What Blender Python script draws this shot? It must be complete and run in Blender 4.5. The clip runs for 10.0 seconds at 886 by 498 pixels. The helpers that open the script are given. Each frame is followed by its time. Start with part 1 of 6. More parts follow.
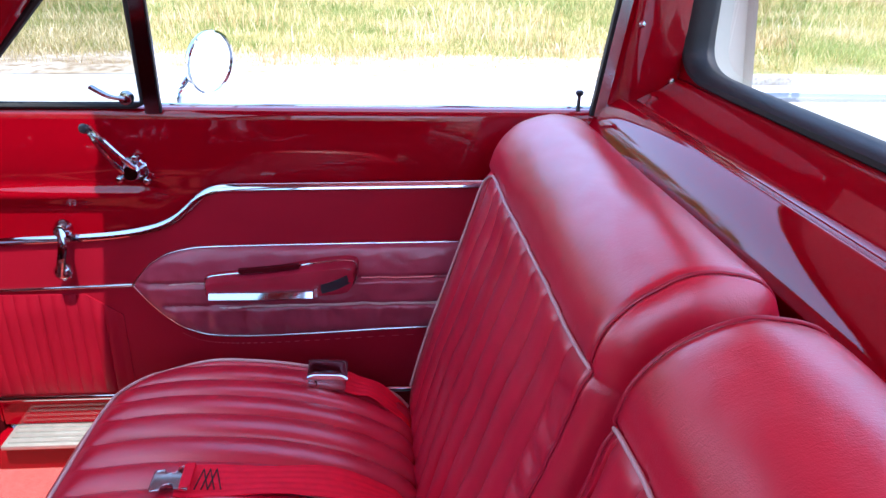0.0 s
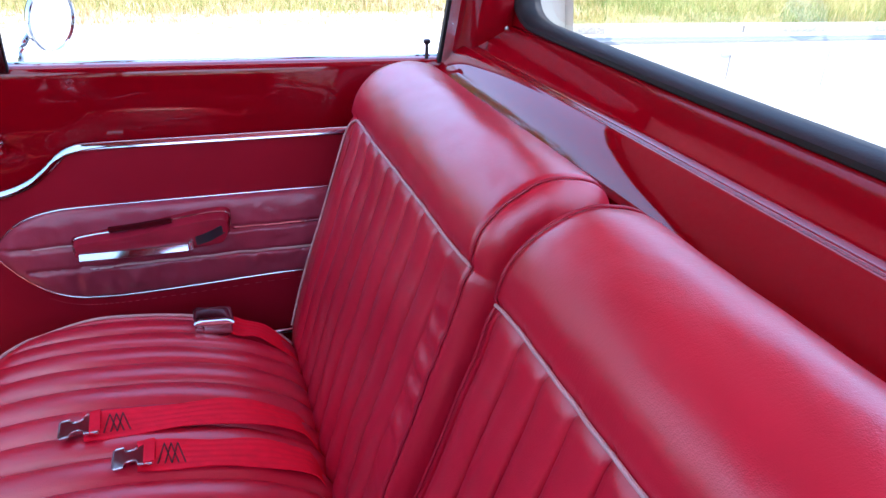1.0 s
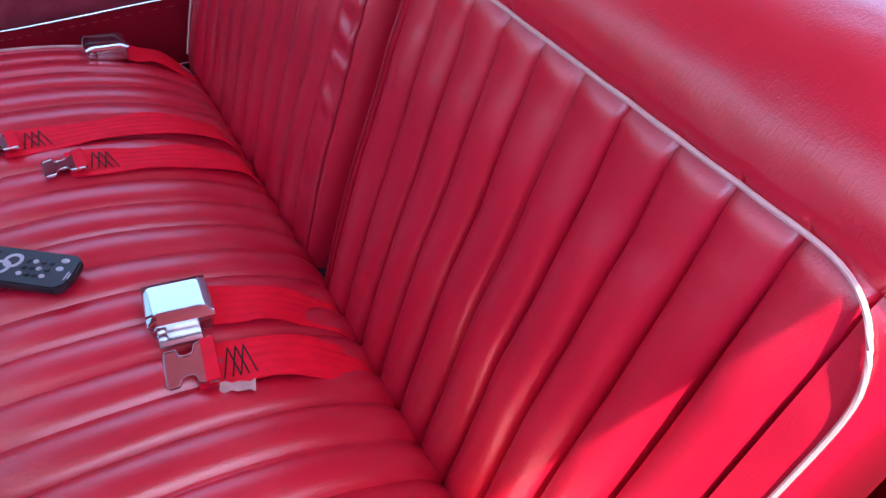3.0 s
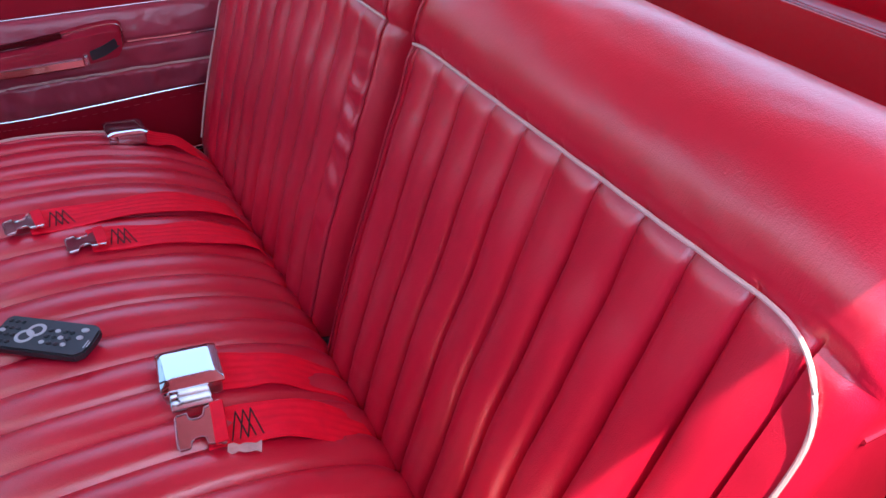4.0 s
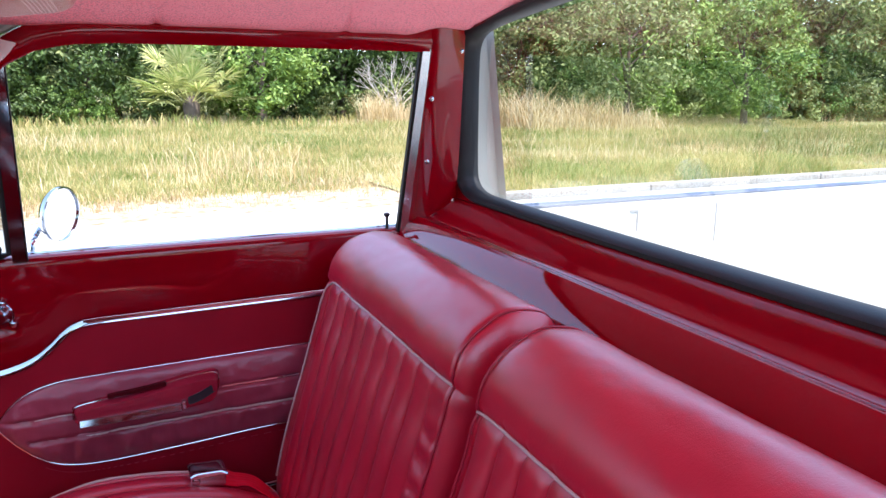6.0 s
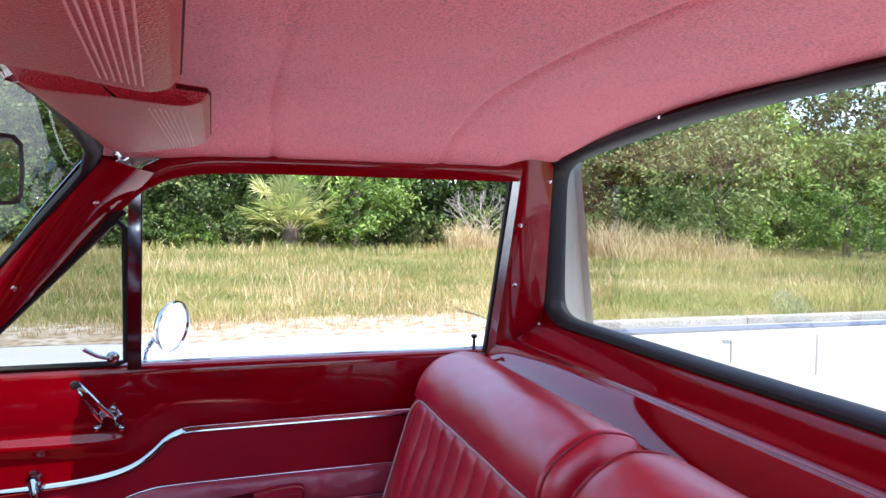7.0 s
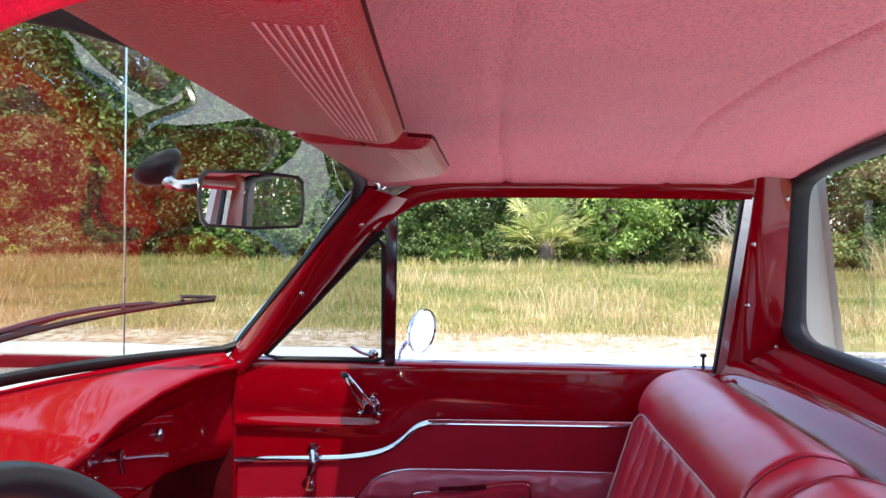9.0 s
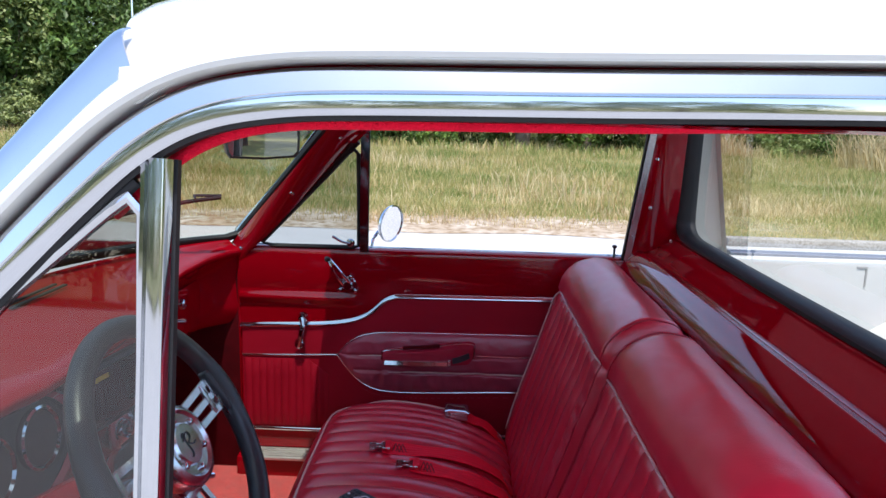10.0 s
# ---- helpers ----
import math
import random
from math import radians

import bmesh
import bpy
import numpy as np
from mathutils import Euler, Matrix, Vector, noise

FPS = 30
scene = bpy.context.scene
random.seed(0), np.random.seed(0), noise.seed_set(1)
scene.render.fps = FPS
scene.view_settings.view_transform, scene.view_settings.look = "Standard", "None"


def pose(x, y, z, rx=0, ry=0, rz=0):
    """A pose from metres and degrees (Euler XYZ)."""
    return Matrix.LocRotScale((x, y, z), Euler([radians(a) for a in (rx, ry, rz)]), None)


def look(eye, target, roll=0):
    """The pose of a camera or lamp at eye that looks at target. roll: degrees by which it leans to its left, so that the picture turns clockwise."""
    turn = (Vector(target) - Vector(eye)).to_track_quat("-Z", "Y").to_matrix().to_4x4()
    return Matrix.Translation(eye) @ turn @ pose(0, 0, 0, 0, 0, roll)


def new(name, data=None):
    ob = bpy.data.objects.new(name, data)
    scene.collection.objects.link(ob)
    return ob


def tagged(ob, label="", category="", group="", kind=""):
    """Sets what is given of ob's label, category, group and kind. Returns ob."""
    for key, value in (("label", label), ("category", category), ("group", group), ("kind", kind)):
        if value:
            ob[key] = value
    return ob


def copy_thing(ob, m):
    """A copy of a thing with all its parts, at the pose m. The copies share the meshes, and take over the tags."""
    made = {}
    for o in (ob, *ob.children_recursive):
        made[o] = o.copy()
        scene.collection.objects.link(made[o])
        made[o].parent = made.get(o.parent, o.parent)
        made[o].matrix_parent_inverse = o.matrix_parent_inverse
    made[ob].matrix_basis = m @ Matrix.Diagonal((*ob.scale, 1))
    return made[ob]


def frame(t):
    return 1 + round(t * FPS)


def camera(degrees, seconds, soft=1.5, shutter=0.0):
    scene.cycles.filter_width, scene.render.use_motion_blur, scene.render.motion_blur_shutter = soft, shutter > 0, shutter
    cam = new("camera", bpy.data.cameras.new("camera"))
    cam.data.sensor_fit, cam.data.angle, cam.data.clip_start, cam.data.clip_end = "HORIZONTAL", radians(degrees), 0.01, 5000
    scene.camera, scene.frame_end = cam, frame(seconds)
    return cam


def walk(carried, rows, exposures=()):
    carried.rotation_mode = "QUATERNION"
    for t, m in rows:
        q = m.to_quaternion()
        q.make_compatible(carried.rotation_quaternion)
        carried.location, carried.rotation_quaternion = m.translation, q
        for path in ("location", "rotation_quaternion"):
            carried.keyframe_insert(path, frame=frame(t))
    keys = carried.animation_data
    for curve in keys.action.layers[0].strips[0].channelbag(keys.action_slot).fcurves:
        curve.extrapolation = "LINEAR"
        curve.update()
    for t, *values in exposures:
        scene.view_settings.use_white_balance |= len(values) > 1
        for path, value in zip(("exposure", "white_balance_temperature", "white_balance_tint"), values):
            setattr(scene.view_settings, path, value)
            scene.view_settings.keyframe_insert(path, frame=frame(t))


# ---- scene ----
cam = camera(64.4, 10.0)
PATH = [
    (0, (-0.091, -0.443, 1.148), (0.083, 1.385, 0.354), 1.6),
    (0.5, (-0.127, -0.494, 1.158), (0.325, 1.282, 0.358), 2.8),
    (1, (-0.16, -0.546, 1.157), (0.444, 1.143, 0.272), 2.8),
    (1.5, (-0.181, -0.562, 1.139), (0.51, 0.995, 0.091), 2.7),
    (2, (-0.225, -0.581, 1.107), (0.564, 0.807, -0.098), 5.3),
    (2.5, (-0.247, -0.612, 1.082), (0.548, 0.648, -0.252), 5.2),
    (2.7, (-0.251, -0.623, 1.077), (0.533, 0.6, -0.298), 4.6),
    (3.8, (-0.258, -0.668, 1.086), (0.545, 0.632, -0.205), 3.1),
    (4, (-0.268, -0.678, 1.106), (0.565, 0.676, -0.107), 3.2),
    (4.5, (-0.271, -0.683, 1.133), (0.593, 0.804, 0.112), 2.7),
    (5, (-0.274, -0.687, 1.166), (0.598, 0.906, 0.329), 1.8),
    (5.5, (-0.284, -0.704, 1.183), (0.587, 0.981, 0.548), 1.5),
    (5.7, (-0.273, -0.705, 1.188), (0.575, 1.019, 0.633), 0.8),
    (6.8, (-0.295, -0.739, 1.193), (0.371, 1.14, 1.04), 1.0),
    (7, (-0.295, -0.746, 1.185), (0.303, 1.16, 1.1), 0.8),
    (7.5, (-0.291, -0.77, 1.168), (0.106, 1.19, 1.21), 0.2),
    (8, (-0.283, -0.788, 1.169), (-0.1, 1.201, 1.269), 0.2),
    (8.5, (-0.26, -0.817, 1.172), (-0.254, 1.182, 1.235), 0.5),
    (9, (-0.247, -0.865, 1.189), (-0.363, 1.131, 1.144), 0.7),
    (9.5, (-0.216, -0.977, 1.213), (-0.369, 1.003, 0.969), 1.5),
    (10, (-0.193, -1.221, 1.281), (-0.235, 0.741, 0.898), 1.7),
]
EXPOSURES = [(0.0, 2.85, 5950, 17), (2.7, 2.95, 6000, 16), (3.8, 2.9, 6600, 12), (5.5, 2.65, 6400, 15), (7.0, 2.2, 6500, 15), (8.5, 2.3, 6750, 15), (9.5, 2.2, 6700, 14), (9.7, 1.85, 6600, 13), (10.0, 1.62, 6450, 13)]
walk(cam, [(t, look(eye, target, roll)) for t, eye, target, roll in PATH], EXPOSURES)

# ---- light ----
world = bpy.data.worlds.new("sky")
scene.world = world
world.use_nodes = True
wn = world.node_tree.nodes
sky = wn.new("ShaderNodeTexSky")
sky.sky_type = "NISHITA"
sky.sun_disc = False
SUN_WAY = Vector((-0.07, 0.338, -0.935)).normalized()
sky.sun_elevation = math.asin(-SUN_WAY.z)
sky.sun_rotation = math.atan2(-SUN_WAY.x, -SUN_WAY.y)
sky.air_density, sky.dust_density, sky.ozone_density = 1.0, 1.0, 1.2
wn["Background"].inputs["Strength"].default_value = 0.15
world.node_tree.links.new(sky.outputs[0], wn["Background"].inputs["Color"])
sun = new("sun", bpy.data.lights.new("sun", "SUN"))
sun.data.energy, sun.data.angle, sun.data.color = 2.0, radians(0.55), (1.0, 0.95, 0.87)
sun.matrix_world = look((0, -4, 9), Vector((0, -4, 9)) + SUN_WAY)


# ---- materials ----
def mat(name, colour, rough=0.5, metal=0.0, coat=0.0, grain=None, vary=0.0, vary_scale=3.0, sheen=0.0, spec=0.5, speck=None):
    """colour: base; grain: (scale, bump distance, detail); vary: how far blotches shift the colour; speck: (scale, amount)."""
    m = bpy.data.materials.new(name)
    m.use_nodes = True
    nt = m.node_tree
    b = nt.nodes["Principled BSDF"]
    b.inputs["Base Color"].default_value = (*colour, 1)
    b.inputs["Roughness"].default_value = rough
    b.inputs["Metallic"].default_value = metal
    b.inputs["Coat Weight"].default_value = coat
    b.inputs["Coat Roughness"].default_value = 0.04
    b.inputs["Specular IOR Level"].default_value = spec
    b.inputs["Sheen Weight"].default_value = sheen
    tc = nt.nodes.new("ShaderNodeTexCoord")
    where = tc.outputs["Object"]
    if vary:
        n1 = nt.nodes.new("ShaderNodeTexNoise")
        n1.inputs["Scale"].default_value = vary_scale
        n1.inputs["Detail"].default_value = 5
        nt.links.new(where, n1.inputs["Vector"])
        mr = nt.nodes.new("ShaderNodeMapRange")
        mr.inputs["From Min"].default_value, mr.inputs["From Max"].default_value = 0.3, 0.7
        mr.inputs["To Min"].default_value, mr.inputs["To Max"].default_value = 1 - vary, 1 + vary
        nt.links.new(n1.outputs["Fac"], mr.inputs["Value"])
        out = mr.outputs["Result"]
        if speck:
            n2 = nt.nodes.new("ShaderNodeTexNoise")
            n2.inputs["Scale"].default_value = speck[0]
            n2.inputs["Detail"].default_value = 3
            nt.links.new(where, n2.inputs["Vector"])
            m2 = nt.nodes.new("ShaderNodeMapRange")
            m2.inputs["From Min"].default_value, m2.inputs["From Max"].default_value = 0.3, 0.7
            m2.inputs["To Min"].default_value, m2.inputs["To Max"].default_value = 1 - speck[1], 1 + speck[1]
            nt.links.new(n2.outputs["Fac"], m2.inputs["Value"])
            mu = nt.nodes.new("ShaderNodeMath")
            mu.operation = "MULTIPLY"
            nt.links.new(out, mu.inputs[0])
            nt.links.new(m2.outputs["Result"], mu.inputs[1])
            out = mu.outputs[0]
        vm = nt.nodes.new("ShaderNodeVectorMath")
        vm.operation = "SCALE"
        vm.inputs[0].default_value = colour
        nt.links.new(out, vm.inputs["Scale"])
        nt.links.new(vm.outputs[0], b.inputs["Base Color"])
        rr = nt.nodes.new("ShaderNodeMapRange")
        rr.inputs["To Min"].default_value, rr.inputs["To Max"].default_value = max(rough - 0.05, 0.02), rough + 0.06
        nt.links.new(n1.outputs["Fac"], rr.inputs["Value"])
        nt.links.new(rr.outputs["Result"], b.inputs["Roughness"])
    if grain:
        n3 = nt.nodes.new("ShaderNodeTexNoise")
        n3.inputs["Scale"].default_value = grain[0]
        n3.inputs["Detail"].default_value = grain[2]
        nt.links.new(where, n3.inputs["Vector"])
        bp = nt.nodes.new("ShaderNodeBump")
        bp.inputs["Distance"].default_value = grain[1]
        nt.links.new(n3.outputs["Fac"], bp.inputs["Height"])
        nt.links.new(bp.outputs[0], b.inputs["Normal"])
    return m


def leather(name, colour, rough, scale=900.0, depth=0.00018, crease=0.40):
    """Vinyl with a pebbled grain and soft creases."""
    m = mat(name, colour, rough, vary=0.10, vary_scale=6.0)
    nt = m.node_tree
    b = nt.nodes["Principled BSDF"]
    tc = nt.nodes["Texture Coordinate"]
    v = nt.nodes.new("ShaderNodeTexVoronoi")
    v.inputs["Scale"].default_value = scale
    nt.links.new(tc.outputs["Object"], v.inputs["Vector"])
    stretch = nt.nodes.new("ShaderNodeMapping")
    stretch.inputs["Scale"].default_value = (110, 260, 60)
    nt.links.new(tc.outputs["Object"], stretch.inputs["Vector"])
    n = nt.nodes.new("ShaderNodeTexNoise")
    n.inputs["Scale"].default_value = 1.6
    n.inputs["Detail"].default_value = 4
    n.inputs["Distortion"].default_value = 0.8
    nt.links.new(stretch.outputs[0], n.inputs["Vector"])
    b1 = nt.nodes.new("ShaderNodeBump")
    b1.inputs["Distance"].default_value = depth
    b1.inputs["Strength"].default_value = 0.6
    nt.links.new(v.outputs["Distance"], b1.inputs["Height"])
    b2 = nt.nodes.new("ShaderNodeBump")
    b2.inputs["Distance"].default_value = 0.0006
    b2.inputs["Strength"].default_value = crease
    nt.links.new(n.outputs["Fac"], b2.inputs["Height"])
    nt.links.new(b1.outputs[0], b2.inputs["Normal"])
    nt.links.new(b2.outputs[0], b.inputs["Normal"])
    return m


def glass(name, tint=(0.93, 0.97, 0.95), least=0.035):
    m = bpy.data.materials.new(name)
    m.use_nodes = True
    nt = m.node_tree
    nt.nodes.remove(nt.nodes["Principled BSDF"])
    fr = nt.nodes.new("ShaderNodeLayerWeight")
    fr.inputs["Blend"].default_value = 0.5
    steep = nt.nodes.new("ShaderNodeMath")
    steep.operation = "POWER"
    steep.inputs[1].default_value = 3.8
    nt.links.new(fr.outputs["Facing"], steep.inputs[0])
    dbl = nt.nodes.new("ShaderNodeMath")
    dbl.operation = "MULTIPLY_ADD"
    dbl.inputs[1].default_value, dbl.inputs[2].default_value = 0.96 - least, least
    dbl.use_clamp = True
    nt.links.new(steep.outputs[0], dbl.inputs[0])
    tr = nt.nodes.new("ShaderNodeBsdfTransparent")
    tr.inputs["Color"].default_value = (*tint, 1)
    gl = nt.nodes.new("ShaderNodeBsdfGlossy")
    gl.inputs["Roughness"].default_value = 0.01
    mx = nt.nodes.new("ShaderNodeMixShader")
    nt.links.new(dbl.outputs[0], mx.inputs[0])
    nt.links.new(tr.outputs[0], mx.inputs[1])
    nt.links.new(gl.outputs[0], mx.inputs[2])
    nt.links.new(mx.outputs[0], nt.nodes["Material Output"].inputs["Surface"])
    return m


M_PAINT = mat("red_enamel", (0.26, 0.0006, 0.006), 0.4, coat=1.0, spec=0.0, vary=0.05, vary_scale=4, grain=(18, 0.0004, 2))
M_PAINT.node_tree.nodes["Principled BSDF"].inputs["Coat IOR"].default_value = 1.57
M_DASH = mat("red_dash_enamel", (0.27, 0.0008, 0.007), 0.4, coat=0.55, spec=0.0, vary=0.05, vary_scale=4, grain=(18, 0.0004, 2))
M_VINYL = leather("red_seat_vinyl", (0.55, 0.0065, 0.032), 0.30, crease=0.45)
M_VINYL.node_tree.nodes["Principled BSDF"].inputs["Coat Weight"].default_value = 0.3
M_VINYL.node_tree.nodes["Principled BSDF"].inputs["Coat Roughness"].default_value = 0.32
M_VINYL.node_tree.nodes["Principled BSDF"].inputs["Specular IOR Level"].default_value = 1.0
M_TRIMVINYL = leather("dark_red_door_vinyl", (0.31, 0.003, 0.017), 0.5)
M_TRIMVINYL.node_tree.nodes["Principled BSDF"].inputs["Specular IOR Level"].default_value = 0.25
# maroon with shade put into it, for kick panels, finger slot and visor edge
M_SHADED_RED = mat("shaded_maroon", (0.07, 0.0018, 0.005), 0.7, spec=0.1, vary=0.2, vary_scale=20)
M_PADVINYL = leather("pearl_red_pad_vinyl", (0.36, 0.055, 0.090), 0.17)
M_PULL = mat("dark_red_gloss_plastic", (0.32, 0.015, 0.035), 0.2, vary=0.1, vary_scale=30)
M_PIPING = mat("pale_piping", (0.60, 0.40, 0.37), 0.35, vary=0.08, vary_scale=40)
M_REDPIPE = mat("red_piping", (0.36, 0.008, 0.028), 0.4, vary=0.05, vary_scale=40)
M_CHROME = mat("chrome", (0.52, 0.54, 0.57), 0.06, metal=1.0, vary=0.04, vary_scale=14)
M_STEEL = mat("brushed_steel", (0.62, 0.62, 0.64), 0.24, metal=1.0, vary=0.08, vary_scale=60)
M_SCUFF = mat("satin_aluminium", (0.66, 0.66, 0.66), 0.5, metal=0.85, vary=0.08, vary_scale=40)
M_RUBBER = mat("black_rubber", (0.016, 0.016, 0.018), 0.55, spec=0.3, vary=0.2, vary_scale=20, grain=(300, 0.0002, 2))
M_BLACK = mat("black_plastic", (0.02, 0.022, 0.027), 0.38, vary=0.1, vary_scale=30, grain=(500, 0.0002, 2))
M_GREYKEY = mat("grey_key", (0.45, 0.47, 0.5), 0.5, vary=0.05, vary_scale=50)
M_WHITE = mat("white_enamel", (0.52, 0.51, 0.475), 0.25, coat=0.7, vary=0.03, vary_scale=3, grain=(12, 0.0003, 2))
M_BEDWHITE = mat("white_bed_enamel", (0.56, 0.55, 0.52), 0.4, coat=0.3, vary=0.05, vary_scale=5, grain=(60, 0.0003, 3))
M_SEAM = mat("grey_seam_filler", (0.36, 0.36, 0.34), 0.6, vary=0.1, vary_scale=30)
M_CARPET = mat("red_carpet", (0.50, 0.020, 0.020), 0.95, vary=0.2, vary_scale=30, grain=(700, 0.003, 3), sheen=0.4, speck=(500, 0.3))
M_BELT = mat("red_webbing", (0.86, 0.008, 0.035), 0.6, spec=0.2, vary=0.08, vary_scale=60, grain=(900, 0.0004, 2))
M_HEAD = mat("red_headliner_cloth", (0.96, 0.23, 0.30), 0.75, vary=0.07, vary_scale=5, grain=(330, 0.0024, 4), sheen=0.3, speck=(300, 0.34))
M_VISOR = leather("red_visor_vinyl", (0.46, 0.018, 0.038), 0.36, scale=480, depth=0.005, crease=0.08)
M_WINDLACE = mat("bright_red_windlace_cloth", (0.80, 0.008, 0.040), 0.85, vary=0.1, vary_scale=50, grain=(500, 0.002, 2), sheen=0.05, spec=0.1)
M_RIB = mat("pale_rib", (0.70, 0.26, 0.29), 0.5, vary=0.06, vary_scale=60)
# bed moulding: the chrome's dark reflection is put into the base colour
M_BEDTRIM = mat("dark_reflection_moulding", (0.16, 0.18, 0.22), 0.35, metal=0.7, vary=0.1, vary_scale=9)
M_GLASS = glass("clear_glass")
M_BACKGLASS = glass("back_window_glass", (0.90, 0.95, 0.93), 0.15)
M_VENT = glass("vent_glass", (0.55, 0.60, 0.60), 0.07)
M_WS = glass("tinted_windshield_glass", (0.66, 0.72, 0.64), 0.11)
M_MIRROR = mat("mirror_silver", (0.74, 0.75, 0.76), 0.01, metal=1.0)
M_SCREEN = mat("dark_screen", (0.012, 0.013, 0.016), 0.08, coat=0.6)
M_DARK = mat("cavity_shade", (0.012, 0.008, 0.008), 0.8)
M_STITCH = mat("black_thread", (0.015, 0.012, 0.012), 0.8)
M_GAUGE = mat("gauge_face", (0.05, 0.05, 0.05), 0.4, vary=0.1, vary_scale=30)
M_TYRE = mat("tyre_rubber", (0.03, 0.03, 0.03), 0.8, vary=0.2, vary_scale=20, grain=(120, 0.001, 3))
M_SEDGE = mat("frayed_backing", (0.55, 0.35, 0.33), 0.9, vary=0.2, vary_scale=80)
M_AMBER = mat("yellow_mark", (0.7, 0.55, 0.03), 0.4)


# ---- helpers for meshes ----
def part(name, bm, material, parent=None, label="", smooth=40, loc=None):
    """Links a bmesh as one mesh object, under parent when given."""
    me = bpy.data.meshes.new(name)
    bmesh.ops.recalc_face_normals(bm, faces=bm.faces[:]) if len(bm.faces) < 60000 else None
    bm.to_mesh(me)
    bm.free()
    me.materials.append(material)
    if smooth:
        me.polygons.foreach_set("use_smooth", [True] * len(me.polygons))
        me.set_sharp_from_angle(angle=radians(smooth))
    ob = new(name, me)
    if parent:
        ob.parent = parent
    if loc:
        ob.location = loc
    if label:
        ob["label"] = label
    return ob


def thing(name, label, category, group="", kind="", at=(0, 0, 0)):
    ob = new(name)
    ob.location = at
    ob.empty_display_size = 0.05
    return tagged(ob, label, category, group, kind)


def grid(rows, close_u=False, close_v=False):
    """A sheet through rows of points."""
    bm = bmesh.new()
    vs = [[bm.verts.new(p) for p in row] for row in rows]
    nr, nc = len(vs), len(vs[0])
    for i in range(nr if close_v else nr - 1):
        for j in range(nc if close_u else nc - 1):
            a, b = vs[i], vs[(i + 1) % nr]
            bm.faces.new((a[j], a[(j + 1) % nc], b[(j + 1) % nc], b[j]))
    return bm, vs


def slab(rows, thick, way=None):
    """A sheet given thickness along its normal, or along way."""
    bm, vs = grid(rows)
    bm.normal_update()
    back = [[None] * len(r) for r in vs]
    for i, r in enumerate(vs):
        for j, v in enumerate(r):
            d = Vector(way) if way else v.normal
            back[i][j] = bm.verts.new(v.co + d * thick)
    nr, nc = len(vs), len(vs[0])
    for i in range(nr - 1):
        for j in range(nc - 1):
            bm.faces.new((back[i][j], back[i + 1][j], back[i + 1][j + 1], back[i][j + 1]))
    edge = [(0, j) for j in range(nc)] + [(i, nc - 1) for i in range(1, nr)] + [(nr - 1, j) for j in range(nc - 2, -1, -1)] + [(i, 0) for i in range(nr - 2, 0, -1)]
    for (i, j), (k, l) in zip(edge, edge[1:] + edge[:1]):
        bm.faces.new((vs[i][j], vs[k][l], back[k][l], back[i][j]))
    return bm


def box(x0, x1, y0, y1, z0, z1, bevel=0.004, seg=2):
    bm = bmesh.new()
    bmesh.ops.create_cube(bm, size=1, matrix=Matrix.Translation(((x0 + x1) / 2, (y0 + y1) / 2, (z0 + z1) / 2)) @ Matrix.Diagonal((x1 - x0, y1 - y0, z1 - z0, 1)))
    if bevel:
        bmesh.ops.bevel(bm, geom=bm.edges[:] + bm.verts[:], offset=bevel, segments=seg, affect="EDGES", profile=0.6)
    return bm


def add(bm, other, m=None):
    """Joins another bmesh into bm."""
    me = bpy.data.meshes.new("tmp")
    other.to_mesh(me)
    other.free()
    if m is not None:
        me.transform(m)
    bm.from_mesh(me)
    bpy.data.meshes.remove(me)
    return bm


def turned(profile, seg=32, axis=None):
    """A body turned round z from (radius, height) pairs."""
    rows = [[(r * math.cos(2 * math.pi * k / seg), r * math.sin(2 * math.pi * k / seg), h) for k in range(seg)] for r, h in profile]
    bm, vs = grid(rows, close_u=True)
    for row in (vs[0], vs[-1]):
        if (row[0].co - row[seg // 2].co).length > 1e-5:
            bm.faces.new(row)
    bmesh.ops.remove_doubles(bm, verts=bm.verts[:], dist=1e-6)
    if axis is not None:
        bm.transform(Vector((0, 0, 1)).rotation_difference(Vector(axis)).to_matrix().to_4x4())
    return bm


def sweep(path, section, up=(0, 0, 1), closed=False, caps=True):
    """Carries a section of (across, up) pairs along a path; across is way x up."""
    pts = [Vector(p) for p in path]
    n = len(pts)
    rows = []
    for i, p in enumerate(pts):
        a = pts[(i - 1) % n] if closed or i else p
        b = pts[(i + 1) % n] if closed or i < n - 1 else p
        way = (b - a).normalized()
        u = Vector(up(i) if callable(up) else up)
        side = way.cross(u).normalized()
        u = side.cross(way).normalized()
        rows.append([p + side * s + u * t for s, t in section])
    bm, vs = grid(rows, close_u=True, close_v=closed)
    if caps and not closed:
        bm.faces.new(vs[0])
        bm.faces.new(vs[-1])
    return bm


def ring(r, seg=8, sx=1.0, sy=1.0):
    return [(r * sx * math.cos(2 * math.pi * k / seg), r * sy * math.sin(2 * math.pi * k / seg)) for k in range(seg)]


def smooth_path(pts, n=8, closed=False):
    """Catmull-Rom through the points."""
    P = [Vector(p) for p in pts]
    out = []
    m = len(P)
    for i in range(m if closed else m - 1):
        p0 = P[(i - 1) % m] if closed or i else P[0]
        p1, p2 = P[i], P[(i + 1) % m]
        p3 = P[(i + 2) % m] if closed or i + 2 < m else P[-1]
        for k in range(n):
            t = k / n
            out.append(0.5 * ((2 * p1) + (p2 - p0) * t + (2 * p0 - 5 * p1 + 4 * p2 - p3) * t * t + (3 * p1 - p0 - 3 * p2 + p3) * t**3))
    if not closed:
        out.append(P[-1])
    return out


def lerp(a, b, t):
    return a + (b - a) * t


